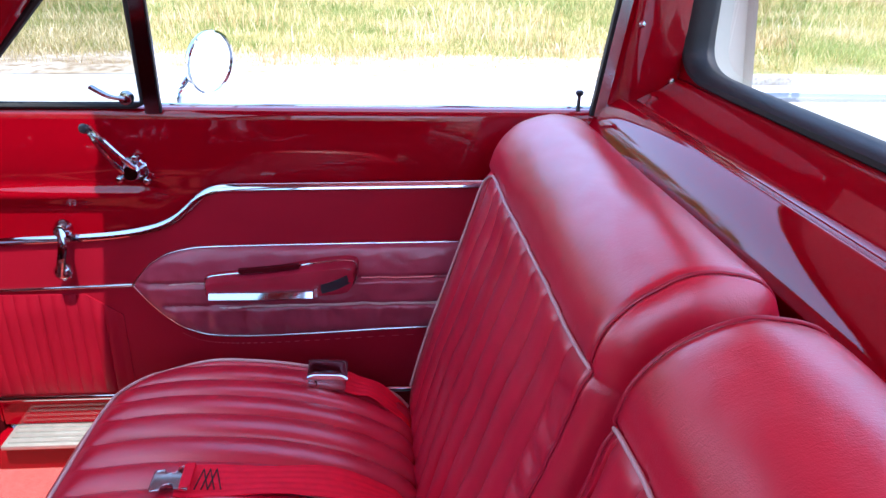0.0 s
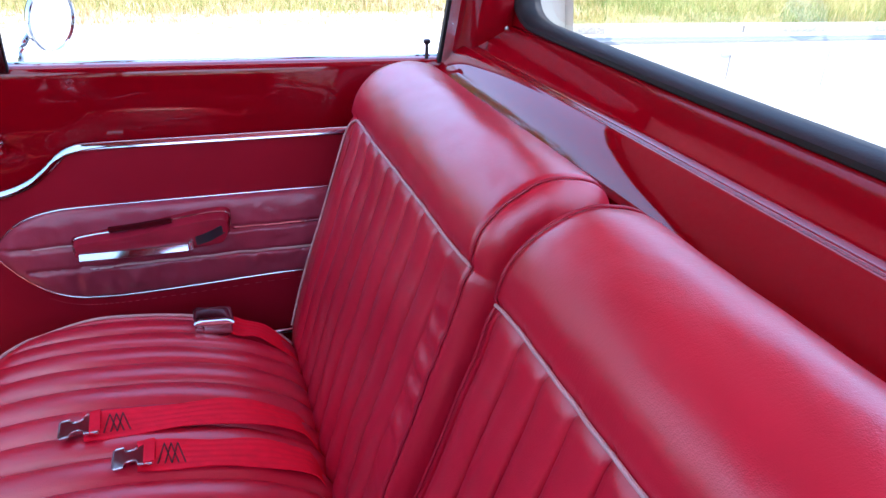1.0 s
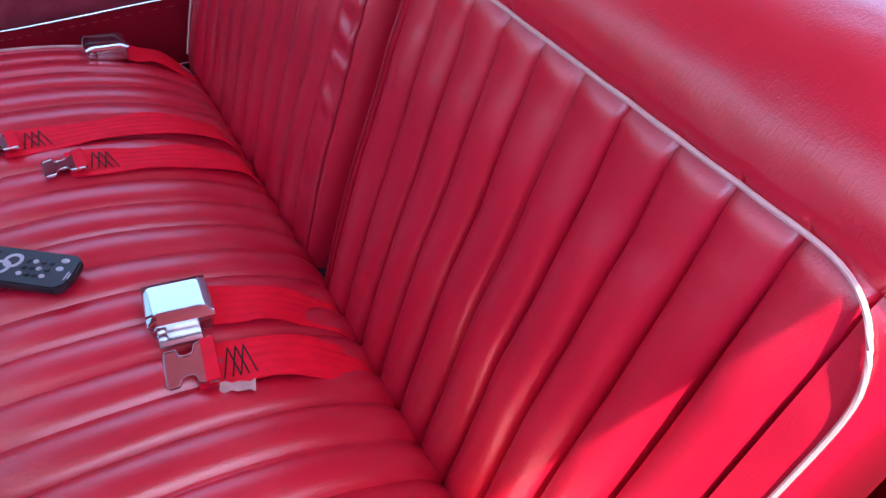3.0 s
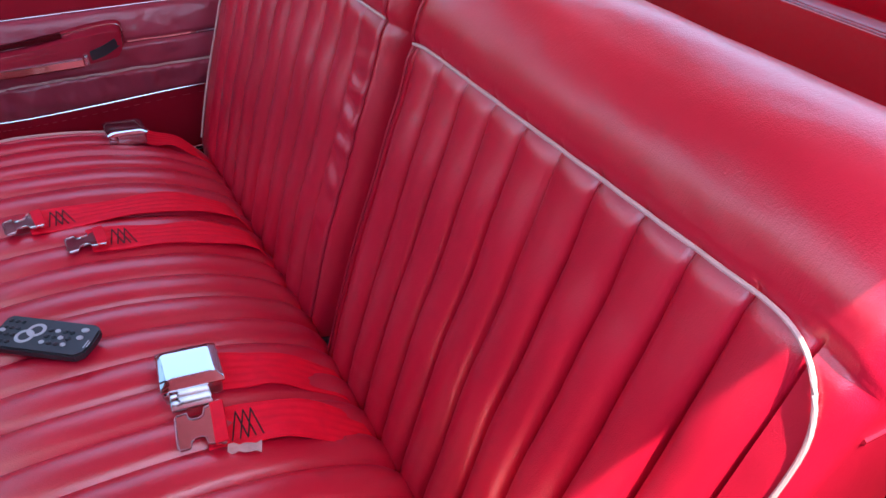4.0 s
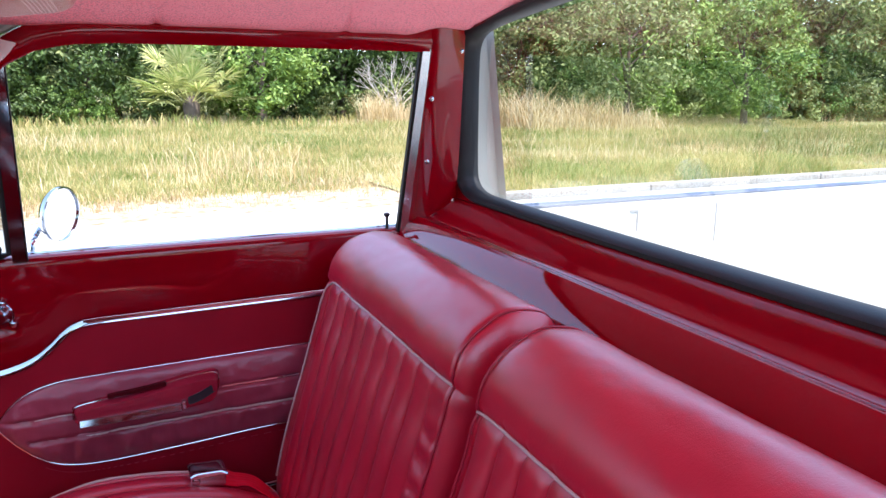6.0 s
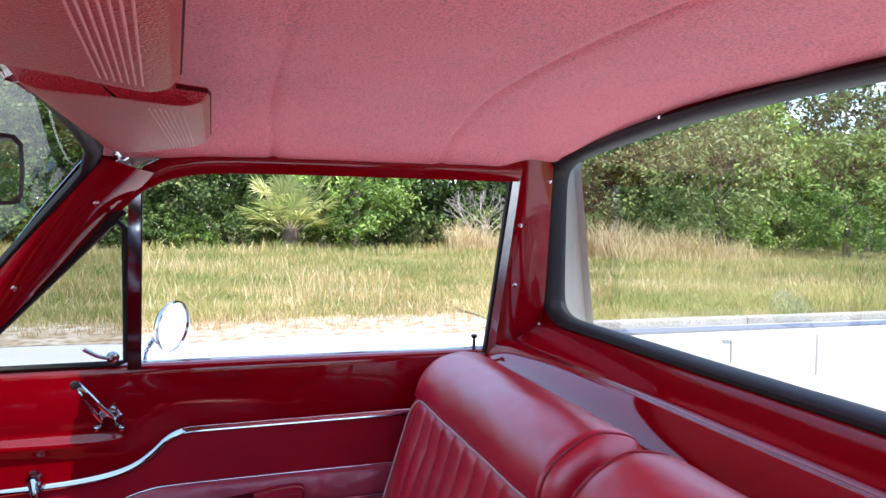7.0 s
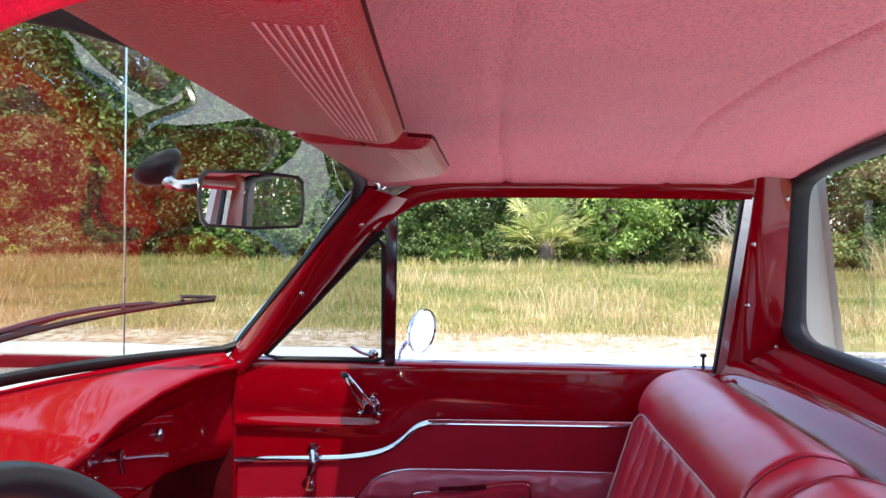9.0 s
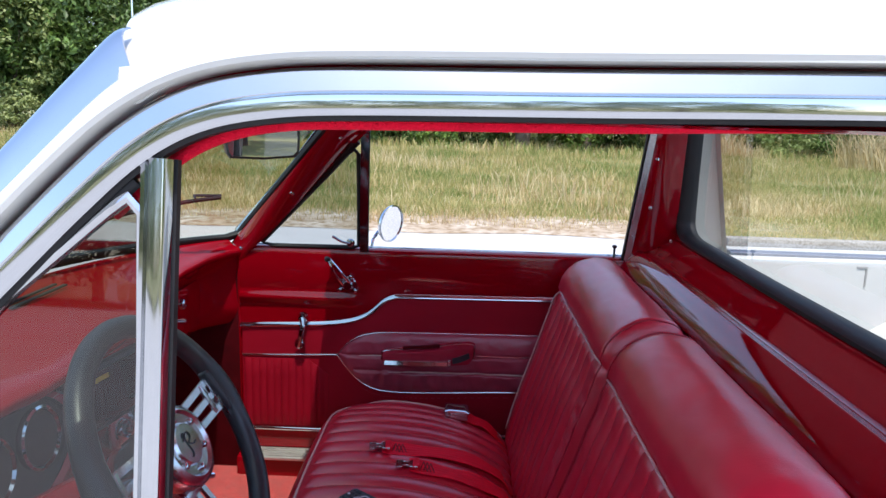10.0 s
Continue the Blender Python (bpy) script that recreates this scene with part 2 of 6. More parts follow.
def smoothstep(a, b, x):
    t = min(max((x - a) / (b - a), 0.0), 1.0)
    return t * t * (3 - 2 * t)


def on_line(x, pts):
    """Straight interpolation in (x, value) pairs."""
    if x <= pts[0][0]:
        return pts[0][1]
    for (a, va), (b, vb) in zip(pts, pts[1:]):
        if x <= b:
            return lerp(va, vb, (x - a) / (b - a))
    return pts[-1][1]


def bar(path, r, seg=8):
    return sweep(path, ring(r, seg), up=(0.3, 0.5, 0.81))


def flip(bm, side):
    """Mirrors a part for the driver's side."""
    if side < 0:
        bm.transform(Matrix.Diagonal((1, -1, 1, 1)))
        bmesh.ops.reverse_faces(bm, faces=bm.faces[:])
    return bm

# ---- the car's shell ----
def wy(z):
    """How far out the side window's plane lies at a height."""
    return 0.735 - (z - 0.885) * 0.12


FRAME = [(-0.790, 0.885), (-0.660, 1.012), (-0.545, 1.130), (-0.480, 1.196), (-0.435, 1.236), (-0.392, 1.259), (-0.34, 1.270), (-0.27, 1.274), (-0.1, 1.275), (0.1, 1.275), (0.318, 1.274)]


def roof_z(x, y):
    """Underside of the headliner."""
    a = abs(y) / 0.68
    z = 1.387 - 0.092 * a**2.7
    z -= 0.050 * (1 - smoothstep(-0.50, -0.30, x)) * (1 - 0.75 * a**2)
    z -= 0.012 * smoothstep(0.25, 0.42, x)
    z += 0.030 * smoothstep(0.26, 0.36, x) * a**5
    return z


def frame_of(side):
    """The window frame's line on a side; the driver's rises a little to the rear."""
    return [(x, z + (0.009 * smoothstep(-0.30, 0.35, x) if side < 0 else 0)) for x, z in FRAME]


FRAME_D = [(p.x, p.z) for p in smooth_path([(x, 0, z) for x, z in FRAME], 8)]
LEFT = Vector((0.006, -0.010, 0.001))  # the driver's door hangs a little off the mirror image
truck = thing("pickup_truck", "vintage white pickup truck with red cab, parked on the road", "car")

# headliner, with sewn seams across
rows = []
xs = [lerp(-0.497, 0.42, i / 90) for i in range(91)]
ys = [lerp(-0.68, 0.68, j / 60) for j in range(61)]
for x in xs:
    row = []
    for y in ys:
        y *= 1 - 0.045 * smoothstep(-0.37, -0.50, x)
        xb = x - 0.02 * (1 - (abs(y) / 0.68) ** 2) * (1 - smoothstep(-0.45, -0.2, x))
        seam = sum(math.exp(-(((x - s - 0.03 * (abs(y) / 0.68) ** 3) / 0.006) ** 2)) for s in (-0.228, 0.112))
        sag = 0.004 * noise.noise((x * 6, y * 4, 3.1)) + 0.0010 * noise.noise((x * 17, y * 9, 0.3))
        pucker = 0.0015 * math.sin(y * 160) * math.exp(-(((abs(y) - 0.66) / 0.03) ** 2))
        row.append((xb, y, roof_z(x, y) + 0.005 * seam + sag + pucker))
    rows.append(row)
headliner = thing("headliner", "dusty red cloth headliner with sewn cross seams under the roof", "headliner")
cuts = [0, next(i for i, x in enumerate(xs) if x > -0.228), next(i for i, x in enumerate(xs) if x > 0.112), 90]
for i0, i1 in zip(cuts, cuts[1:]):
    part("panel", slab(rows[i0:i1 + 1], 0.006, (0, 0, 1)), M_HEAD, headliner)

# roof skin in white, its gutters, and the chrome round the windscreen
rows = []
for i in range(-2, 61):
    u = max(i, 0) / 60
    row = []
    for j in range(65):
        a = math.sin(lerp(-1, 1, j / 64) * math.pi / 2)
        a, sgn = abs(a), (1 if a > 0 else -1)
        x = lerp(-0.552 + 0.104 * a**3, 0.470, u)
        edge = on_line(max(x, -0.436), FRAME_D) + 0.049 + (0.009 * smoothstep(-0.30, 0.35, x) if sgn < 0 else 0)
        crown = 1.432 - 0.042 * (1 - smoothstep(-0.60, -0.30, x)) - 0.024 * smoothstep(0.25, 0.47, x)
        z = edge + (crown - edge) * (1 - a**5.2)
        roll = 0.008 * (1 - smoothstep(0.0, 0.03, u)) ** 2 * (1 - a**8)
        row.append(Vector((x + 0.002 * min(i, 0), sgn * a * 0.694, z - roll + (0.012 * (1 - a**8) + 0.003) * min(i, 0))))
    rows.append(row)
part("roof", slab(rows, 0.006, (0, 0, -1)), M_WHITE, truck, "white enamel roof")

# ---- windscreen ----
def ws_point(u, v):
    """u: -1..1 across, v: 0 at the cowl, 1 at the roof."""
    a = abs(u)
    bottom = Vector((-1.15 + 0.312 * a**2.6, 0.777 * u, 0.905 + 0.012 * (1 - a**2)))
    top = Vector((-0.518 + 0.018 * a**2, 0.605 * u, 1.351 - 0.068 * a**3.2))
    p = bottom.lerp(top, v)
    return p + Vector((-0.022, 0, 0.016)) * math.sin(v * math.pi) * (1 - a**2)


def ws_edge(inset=0.0):
    e = 1 - inset
    pts = [ws_point(lerp(-e + 0.03, e - 0.03, i / 24), inset) for i in range(25)]
    pts += [ws_point(e, v) for v in [lerp(0.035 + inset, 0.94 - inset, i / 14) for i in range(15)]]
    pts += [ws_point(lerp(e - 0.06, -e + 0.06, i / 24), 1 - inset) for i in range(25)]
    pts += [ws_point(-e, v) for v in [lerp(0.94 - inset, 0.035 + inset, i / 14) for i in range(15)]]
    return pts


windscreen = thing("windscreen", "curved tinted windscreen glass held in a black rubber seal", "windscreen")
part("glass", grid([[ws_point(lerp(-0.99, 0.99, i / 30), lerp(0.01, 0.99, j / 14)) for i in range(31)] for j in range(15)])[0], M_WS, windscreen)
mid = Vector((-0.6, 0, 1.1))
part("seal", sweep(ws_edge(), ring(0.0155, 10, 1.0, 0.75), up=lambda i: Vector((0.55, 0, -0.83)), closed=True), M_RUBBER, windscreen, "black rubber seal")

for side in (1, -1):
    shift = 0.0 if side > 0 else 0.006
    mid = smooth_path([(x + shift, wy(z) + LEFT.y * (side < 0), z + LEFT.z * (side < 0)) for x, z in frame_of(side)], 8)
    ways = [(mid[min(i + 1, len(mid) - 1)] - mid[max(i - 1, 0)]).normalized() for i in range(len(mid))]
    ups = [Vector((-w.z, 0.12 * w.z - 0.06, w.x)).normalized() for w in ways]
    # gutter along pillar and roof
    part("drip_rail", flip(sweep([p + u * 0.0405 + Vector((0, 0.022 * (1 - min(i / 18, 1)), 0)) for i, (p, u) in enumerate(zip(mid, ups))], [(0.006, -0.001), (-0.014, 0.0), (-0.019, 0.002), (-0.0205, 0.006), (-0.018, 0.0075), (-0.014, 0.006), (0.006, 0.010)], up=lambda i: ups[i]), side), M_WHITE, truck)
    # painted pillar, then the bright moulding up to the glass
    white, bright = [], []
    for i in range(0, 36):
        p, u = mid[i], ups[i]
        t = min((p.z - 0.885) / 0.385, 1.0)
        a = p + u * 0.044 + Vector((0, 0.012, 0))
        b = ws_point(1.0, min(t * 1.02, 1.0)) + Vector((-0.006 + shift, 0.014, 0.014))
        if t > 0.6:
            b = b.lerp(Vector((-0.476 + shift, 0.630, 1.330)), smoothstep(0.6, 0.92, t))
        white.append([a.lerp(b, 0.42 * k / 4) + Vector((-0.2, 0.35, 0.5)) * 0.010 * math.sin(k / 4 * math.pi) for k in range(5)])
        # the moulding swells outwards below the roof
        swell = Vector((-0.7, 0, 0.7)) * (0.001 + 0.010 * smoothstep(0.52, 0.80, t) * (1 - smoothstep(0.86, 1.0, t))) + Vector((0.009, 0, 0.010)) * smoothstep(0.80, 1.0, t)
        inner, outer = a.lerp(b, 0.44), b + swell
        bright.append([inner.lerp(outer, k / 8) + Vector((-0.3, 0.25, 0.6)) * 0.016 * math.sin(k / 8 * math.pi) for k in range(9)])
    part("windscreen_pillar", flip(slab(white, 0.004, (0.1, -0.6, -0.4)), side), M_WHITE, truck, "white enamel windscreen pillar")
    part("windscreen_moulding", flip(slab(bright, 0.003, (0.2, -0.4, -0.5)), side), M_CHROME, truck, "polished windscreen moulding")
top_lo = [ws_point(lerp(-0.93, 0.93, i / 40), 0.99) + Vector((-0.014, 0, 0.010)) for i in range(41)]
part("top_moulding", slab([[p, p + Vector((0.006, 0, 0.016)), p + Vector((0.024, 0, 0.030)), p + Vector((0.040, 0, 0.034))] for p in top_lo], 0.003, (0.3, 0, -0.6)), M_CHROME, truck, "polished windscreen moulding")
rows = []
for i in range(41):
    u = lerp(-0.99, 0.99, i / 40)
    a = ws_point(u, 0.985) + Vector((0.006, 0, -0.008))
    y = u * 0.60
    b = Vector((-0.490 - 0.016 * (1 - u * u), y, roof_z(-0.49, y) - 0.003))
    rows.append([a.lerp(b, k / 5) + Vector((0, 0, -0.004)) * math.sin(k / 5 * math.pi) for k in range(6)])
part("windscreen_header", slab(rows, 0.005, (0, 0, 1)), M_RUBBER, truck, "black rubber windscreen header strip")

# red pillar covers inside, from dash to roof
for side in (1, -1):
    rows = []
    for i in range(33):
        v = lerp(-0.09, 1, i / 32)
        w = ws_point(0.984, v) + Vector((0.012, -0.006, -0.004))
        d = v
        door = Vector((lerp(-0.775, -0.43, d**0.92 if d > 0 else d), 0, lerp(0.885, 1.262, d)))
        door.y = wy(door.z) - (0.004 if side > 0 else 0.022)
        if v > 0.78:
            door.x += 0.022 * smoothstep(0.78, 1.0, v)
        row = []
        for k in range(9):
            t = k / 8
            p = w.lerp(door, t)
            p += Vector((0.25, -1.0, -0.2)) * 0.016 * math.sin(t * math.pi) ** 0.7
            row.append(p)
        rows.append(row)
    pillar = part("pillar_cover", flip(slab(rows, 0.010, (-0.2, 0.9, 0.1)), side), M_PAINT, truck, "glossy red metal pillar cover")
    for v, k in ((0.06, 4), (0.46, 4), (0.83, 4)):
        i = round(v * 32)
        p = rows[i][k]
        bm = turned([(0.0, 0.0035), (0.003, 0.003), (0.0055, 0.0012), (0.006, -0.002)], 12, (0.15, -0.95, -0.2))
        bm.transform(Matrix.Translation(p))
        part("screw", flip(bm, side), M_CHROME, pillar, "small chrome screw")

# red rails over the doors
for side in (1, -1):
    rows = []
    for i in range(40):
        x = lerp(-0.50 if side > 0 else -0.41, 0.326, i / 39)
        zb = on_line(x, FRAME[3:]) + (0 if side > 0 else 0.004)
        row = []
        for t, (dy, dz) in enumerate([(0.004, -0.004), (-0.004, -0.006), (-0.014, 0.002), (-0.020, 0.012), (-0.020, 0.024), (-0.012, 0.040)]):
            row.append((x, wy(zb) + dy - (0 if side > 0 else 0.018), zb + dz))
        rows.append(row)
    part("roof_rail", flip(slab(rows, 0.008, (0, 1, 0.1)), side), M_PAINT, truck, "glossy red roof rail")
    lace = smooth_path([(x + 0.012, wy(z) - 0.026 - (0.004 if side < 0 else 0), z - (0.004 if side < 0 else -0.010) + 0.003 * math.sin(x * 19)) for x, z in FRAME[5:]], 8)
    if side < 0:
        lace = smooth_path([(x + 0.012, wy(z) - 0.026, z - 0.0035 + 0.0015 * math.sin(x * 15 + 1)) for x, z in frame_of(side)[3:]], 8)
        part("windlace", flip(sweep(lace, ring(0.0053, 10), up=(0, 0.3, 1)), side), M_WINDLACE, truck, "bright red cloth windlace")

# ---- rear wall, its window and the shelf ----
HALF = [(0.0, 0.950), (0.15, 0.950), (0.3, 0.951), (0.45, 0.952), (0.58, 0.953), (0.645, 0.956), (0.685, 0.966), (0.710, 0.986), (0.719, 1.015), (0.721, 1.08), (0.721, 1.15), (0.720, 1.22), (0.717, 1.268), (0.706, 1.297), (0.682, 1.316), (0.64, 1.328), (0.55, 1.340), (0.42, 1.352), (0.28, 1.363), (0.14, 1.369), (0.0, 1.371)]
OUTLINE = [(p.x, p.y) for p in smooth_path([(*p, 0) for p in HALF + [(-y, z) for y, z in HALF[-2:0:-1]]], 3, closed=True)]


def outline(inset, x):
    n = len(OUTLINE)
    out = []
    for i, (y, z) in enumerate(OUTLINE):
        a, b = OUTLINE[i - 1], OUTLINE[(i + 1) % n]
        t = Vector((b[0] - a[0], b[1] - a[1])).normalized()
        out.append((x, y - t.y * inset, z + t.x * inset))
    return out


def ring_sheet(loops):
    return grid(loops, close_u=True)[0]


def outward(x):
    """The window's outline pushed out to the wall's edge."""
    out = []
    for y, z in OUTLINE:
        k = max(abs(y) / 0.735, 1e-3)
        zc = 1.12
        s = min(0.735 / max(abs(y), 1e-3), (roof_z(0.42, min(max(y * 1.03, -0.68), 0.68)) + 0.004 - zc) / (z - zc) if z > zc + 0.01 else 9, (0.942 - zc) / (z - zc) if z < zc - 0.01 else 9)
        out.append((x, y * s, zc + (z - zc) * s))
    return out


rows = [outward(0.405), outline(-0.004, 0.412), outline(-0.002, 0.420), outline(-0.001, 0.452)]
part("rear_wall", ring_sheet(rows), M_PAINT, truck, "glossy red sheet metal wall round the back window")
rear_window = thing("back_window", "wide back window glass in a thick black rubber gasket", "window")
part("gasket", ring_sheet([outline(-0.004, 0.421), outline(-0.002, 0.411), outline(0.003, 0.405), outline(0.009, 0.406), outline(0.014, 0.412), outline(0.0165, 0.424), outline(0.017, 0.446), outline(0.013, 0.456), outline(0.0, 0.458), outline(-0.004, 0.421)]), M_RUBBER, rear_window, "thick black rubber gasket")
bm = bmesh.new()
bm.faces.new([bm.verts.new(p) for p in outline(0.015, 0.444)])
part("pane", bm, M_BACKGLASS, rear_window, smooth=0).visible_shadow = False
for y in (0.28, -0.28):
    bm = turned([(0.0, 0.003), (0.004, 0.002), (0.005, -0.004)], 10, (-1, 0, -0.3))
    bm.transform(Matrix.Translation((0.404, y, 1.362)))
    part("screw", bm, M_CHROME, rear_window, "chrome screw")

# the shelf behind the seat: groove, crease, flat and rolled nose
SHELF = [(0.430, 0.962), (0.412, 0.953), (0.4045, 0.9500), (0.402, 0.9485), (0.398, 0.9463), (0.388, 0.9405), (0.375, 0.9328), (0.362, 0.9250), (0.352, 0.9190), (0.346, 0.9155), (0.341, 0.9133), (0.336, 0.9122), (0.330, 0.9122), (0.324, 0.9132), (0.3195, 0.9146), (0.3160, 0.9150), (0.3125, 0.9128), (0.3050, 0.9075), (0.2960, 0.9000), (0.2878, 0.8918), (0.2803, 0.8830), (0.2738, 0.8740), (0.2682, 0.8650), (0.2678, 0.8615), (0.2710, 0.8595), (0.2920, 0.8565), (0.3000, 0.8500), (0.3080, 0.70), (0.3100, 0.45), (0.312, 0.215)]
prof = smooth_path([(x, 0, z) for x, z in SHELF], 4)
rows = []
for j in range(51):
    y = lerp(-0.735, 0.735, j / 50)
    e = smoothstep(0.60, 0.735, abs(y))
    rows.append([Vector((p.x, y, p.z + 0.002 * e * (1 if p.z > 0.8 else 0) + 0.0008 * noise.noise((p.x * 9, y * 5, 2)))) for p in prof])
part("rear_shelf", slab(rows, 0.004, (0.5, 0, -0.2)), M_PAINT, truck, "glossy red sheet metal shelf with a rolled edge")

# red pillar panels between door and back window
for side in (1, -1):
    rows = []
    for i in range(25):
        z = lerp(0.905, 1.332, i / 24)
        row = []
        for k in range(13):
            t = k / 12
            x = lerp(0.294 + 0.027 * (z - 0.9) / 0.37, 0.408, t)
            y = lerp(wy(z) - 0.004, 0.722 - 0.10 * (z - 0.9), t) - 0.006 * math.sin(t * math.pi)
            row.append((x, y, z))
        rows.append(row)
    post = part("pillar_panel", flip(slab(rows, 0.012, (0.1, 1, 0)), side), M_PAINT, truck, "glossy red pillar panel")
    rows2 = []
    for i in range(21):
        z = lerp(0.932, 1.283, i / 20)
        rows2.append([(lerp(0.294 + 0.027 * (z - 0.9) / 0.37, 0.408, t), lerp(wy(z) - 0.004, 0.722 - 0.10 * (z - 0.9), t) - 0.006 * math.sin(t * math.pi) - 0.0035, z) for t in [lerp(0.10, 0.97, k / 8) for k in range(9)]])
    part("pillar_plate", flip(slab(rows2, 0.003, (0.1, 1, 0)), side), M_PAINT, post, "screwed red cover plate")
    for x, z in ((0.329, 1.039), (0.333, 1.173), (0.396, 0.948), (0.398, 1.272)):
        bm = turned([(0.0, 0.0035), (0.003, 0.003), (0.0052, 0.001), (0.0055, -0.003)], 12, (-0.2, -1, 0))
        bm.transform(Matrix.Translation((x, lerp(wy(z) - 0.004, 0.722 - 0.10 * (z - 0.9), (x - 0.305) / 0.103) - 0.006 * math.sin((x - 0.305) / 0.103 * math.pi) - 0.003, z)))
        part("screw", flip(bm, side), M_CHROME, post, "small chrome screw")

# floor, firewall, side walls under the dash
rows = [[(lerp(-1.40, 0.32, i / 30), lerp(-0.74, 0.74, j / 30), 0.205 + 0.10 * math.exp(-((lerp(-0.74, 0.74, j / 30) / 0.13) ** 2)) * smoothstep(-0.2, -1.1, lerp(-1.40, 0.32, i / 30)) + 0.25 * smoothstep(-1.12, -1.40, lerp(-1.40, 0.32, i / 30)) + 0.002 * noise.noise((i, j, 1))) for j in range(31)] for i in range(31)]
carpet = tagged(part("carpet", slab(rows, 0.015, (0, 0, -1)), M_CARPET), "bright red cut-pile carpet on the cab floor", "carpet")
part("floor_pan", box(-1.42, 0.33, -0.80, 0.80, 0.150, 0.186), M_WHITE, truck)
part("firewall", box(-1.43, -1.40, -0.76, 0.76, 0.19, 0.86), M_PAINT, truck)
for side in (1, -1):
    # coloured dark to stand for the shade below the dash end
    part("kick_panel", flip(box(-1.40, -0.822, 0.738, 0.760, 0.20, 0.885), side), M_SHADED_RED, truck, "kick panel coloured dark maroon for the shade under the dash")
    bm = box(-0.83, 0.31, 0.690, 0.775, 0.19, 0.262, 0.012)
    rocker = part("door_sill", flip(bm, side), M_PAINT, truck)
    scuff = part("scuff_plate", flip(box(-0.80, 0.29, 0.672, 0.742, 0.263, 0.272, 0.003), side), M_SCUFF, truck, "ribbed bright scuff plate")
    for k in range(4):
        part("rib", flip(box(-0.79, 0.28, 0.680 + 0.015 * k, 0.686 + 0.015 * k, 0.2722, 0.2755, 0.001, 1), side), M_SCUFF, scuff)
    part("lower_wall", flip(box(0.30, 0.335, 0.70, 0.78, 0.19, 0.905), side), M_PAINT, truck)
    # outer skin: front wing, rocker, bed side, sail panel behind the cab
    rows = [[(lerp(-2.55, -0.84, i / 20), 0.80 + 0.085 * math.sin(min(k / 8, 1) * math.pi * 0.62 + 0.5) - 0.05, lerp(0.30, 0.88, k / 8)) for k in range(9)] for i in range(21)]
    part("front_wing", flip(slab(rows, 0.006, (0, -1, 0)), side), M_WHITE, truck)
    part("rocker_panel", flip(box(-0.84, 0.36, 0.80, 0.86, 0.19, 0.30, 0.02), side), M_WHITE, truck)
    part("bed_side", flip(box(0.36, 2.30, 0.775, 0.865, 0.25, 0.895, 0.012), side), M_BEDWHITE, truck, "white inner wall of the cargo bed")
    rail = part("bed_rail", flip(sweep([(0.60, 0.822, 0.905), (1.2, 0.822, 0.903), (2.30, 0.822, 0.900)], [(-0.018, -0.010), (0.010, -0.010), (0.012, -0.002), (0.006, 0.003), (-0.014, 0.003), (-0.020, -0.002)]), side), M_BEDTRIM, truck, "bright metal bed rail, its dark reflection put into the colour")
    rows = [[(x, 0.845 - 0.100 * v**1.1 + dy, lerp(0.89, 1.335, v)) for x, dy in ((0.36, 0.0), (0.44, 0.01), (lerp(0.585, 0.478, v), 0.0), (lerp(0.588, 0.481, v), -0.03))] for v in [k / 12 for k in range(13)]]
    part("sail_panel", flip(slab(rows, 0.02, (0, -1, 0)), side), M_WHITE, truck, "white rear corner post of the cab")
    part("sail_bead", flip(bar([(0.585 - 0.107 * v, 0.838 - 0.100 * v**1.1, lerp(0.90, 1.33, v)) for v in [k / 10 for k in range(11)]], 0.006), side), M_WHITE, truck)
    arch = [(1.25 + 0.41 * math.cos(a), 0, 0.36 + 0.41 * math.sin(a)) for a in [math.pi * k / 20 for k in range(21)]]
    rows = [[Vector((p[0], y, p[2])) for p in arch] for y in (0.64, 0.775)]
    bm = slab(rows, 0.004)
    add(bm, slab([[Vector((1.25 + 0.41 * s * math.cos(a), 0.639, 0.36 + 0.41 * s * math.sin(a))) for a in [math.pi * k / 20 for k in range(21)]] for s in (0.05, 1.0)], 0.003, (0, -1, 0)))
    part("panel_seam", flip(box(1.258, 1.264, 0.7725, 0.7748, 0.40, 0.885, 0.0008, 1), side), M_SEAM, truck, "grey sealed panel seam")
    part("stamped_mark", flip(add(box(0.950, 0.980, 0.7725, 0.7748, 0.876, 0.881, 0), box(0.975, 0.980, 0.7725, 0.7748, 0.822, 0.875, 0)), side), M_SEAM, truck, "shallow stamped bracket mark")
    part("wheel_housing", flip(bm, side), M_BEDWHITE, truck, "rounded white wheel housing in the bed")
part("bed_floor", box(0.34, 2.30, -0.78, 0.78, 0.30, 0.345, 0.01), M_BEDWHITE, truck)
part("bed_front", box(0.47, 0.50, -0.78, 0.78, 0.30, 0.93, 0.006), M_BEDWHITE, truck)
part("tailgate", box(2.30, 2.36, -0.86, 0.86, 0.30, 0.89, 0.02), M_WHITE, truck, "white tailgate")
rows = [[(lerp(-2.6, -1.165 + (0.285 * (abs(lerp(-1, 1, j / 24)) ** 2.6)), i / 24), lerp(-0.86, 0.86, j / 24), 0.895 - 0.05 * (1 - i / 24) ** 1.5 - 0.05 * abs(lerp(-1, 1, j / 24)) ** 5 - 0.008) for j in range(25)] for i in range(25)]
part("hood", slab(rows, 0.006, (0, 0, -1)), M_WHITE, truck, "white enamel hood and cowl")
part("nose", box(-2.68, -2.58, -0.84, 0.84, 0.30, 0.83, 0.03), M_WHITE, truck)
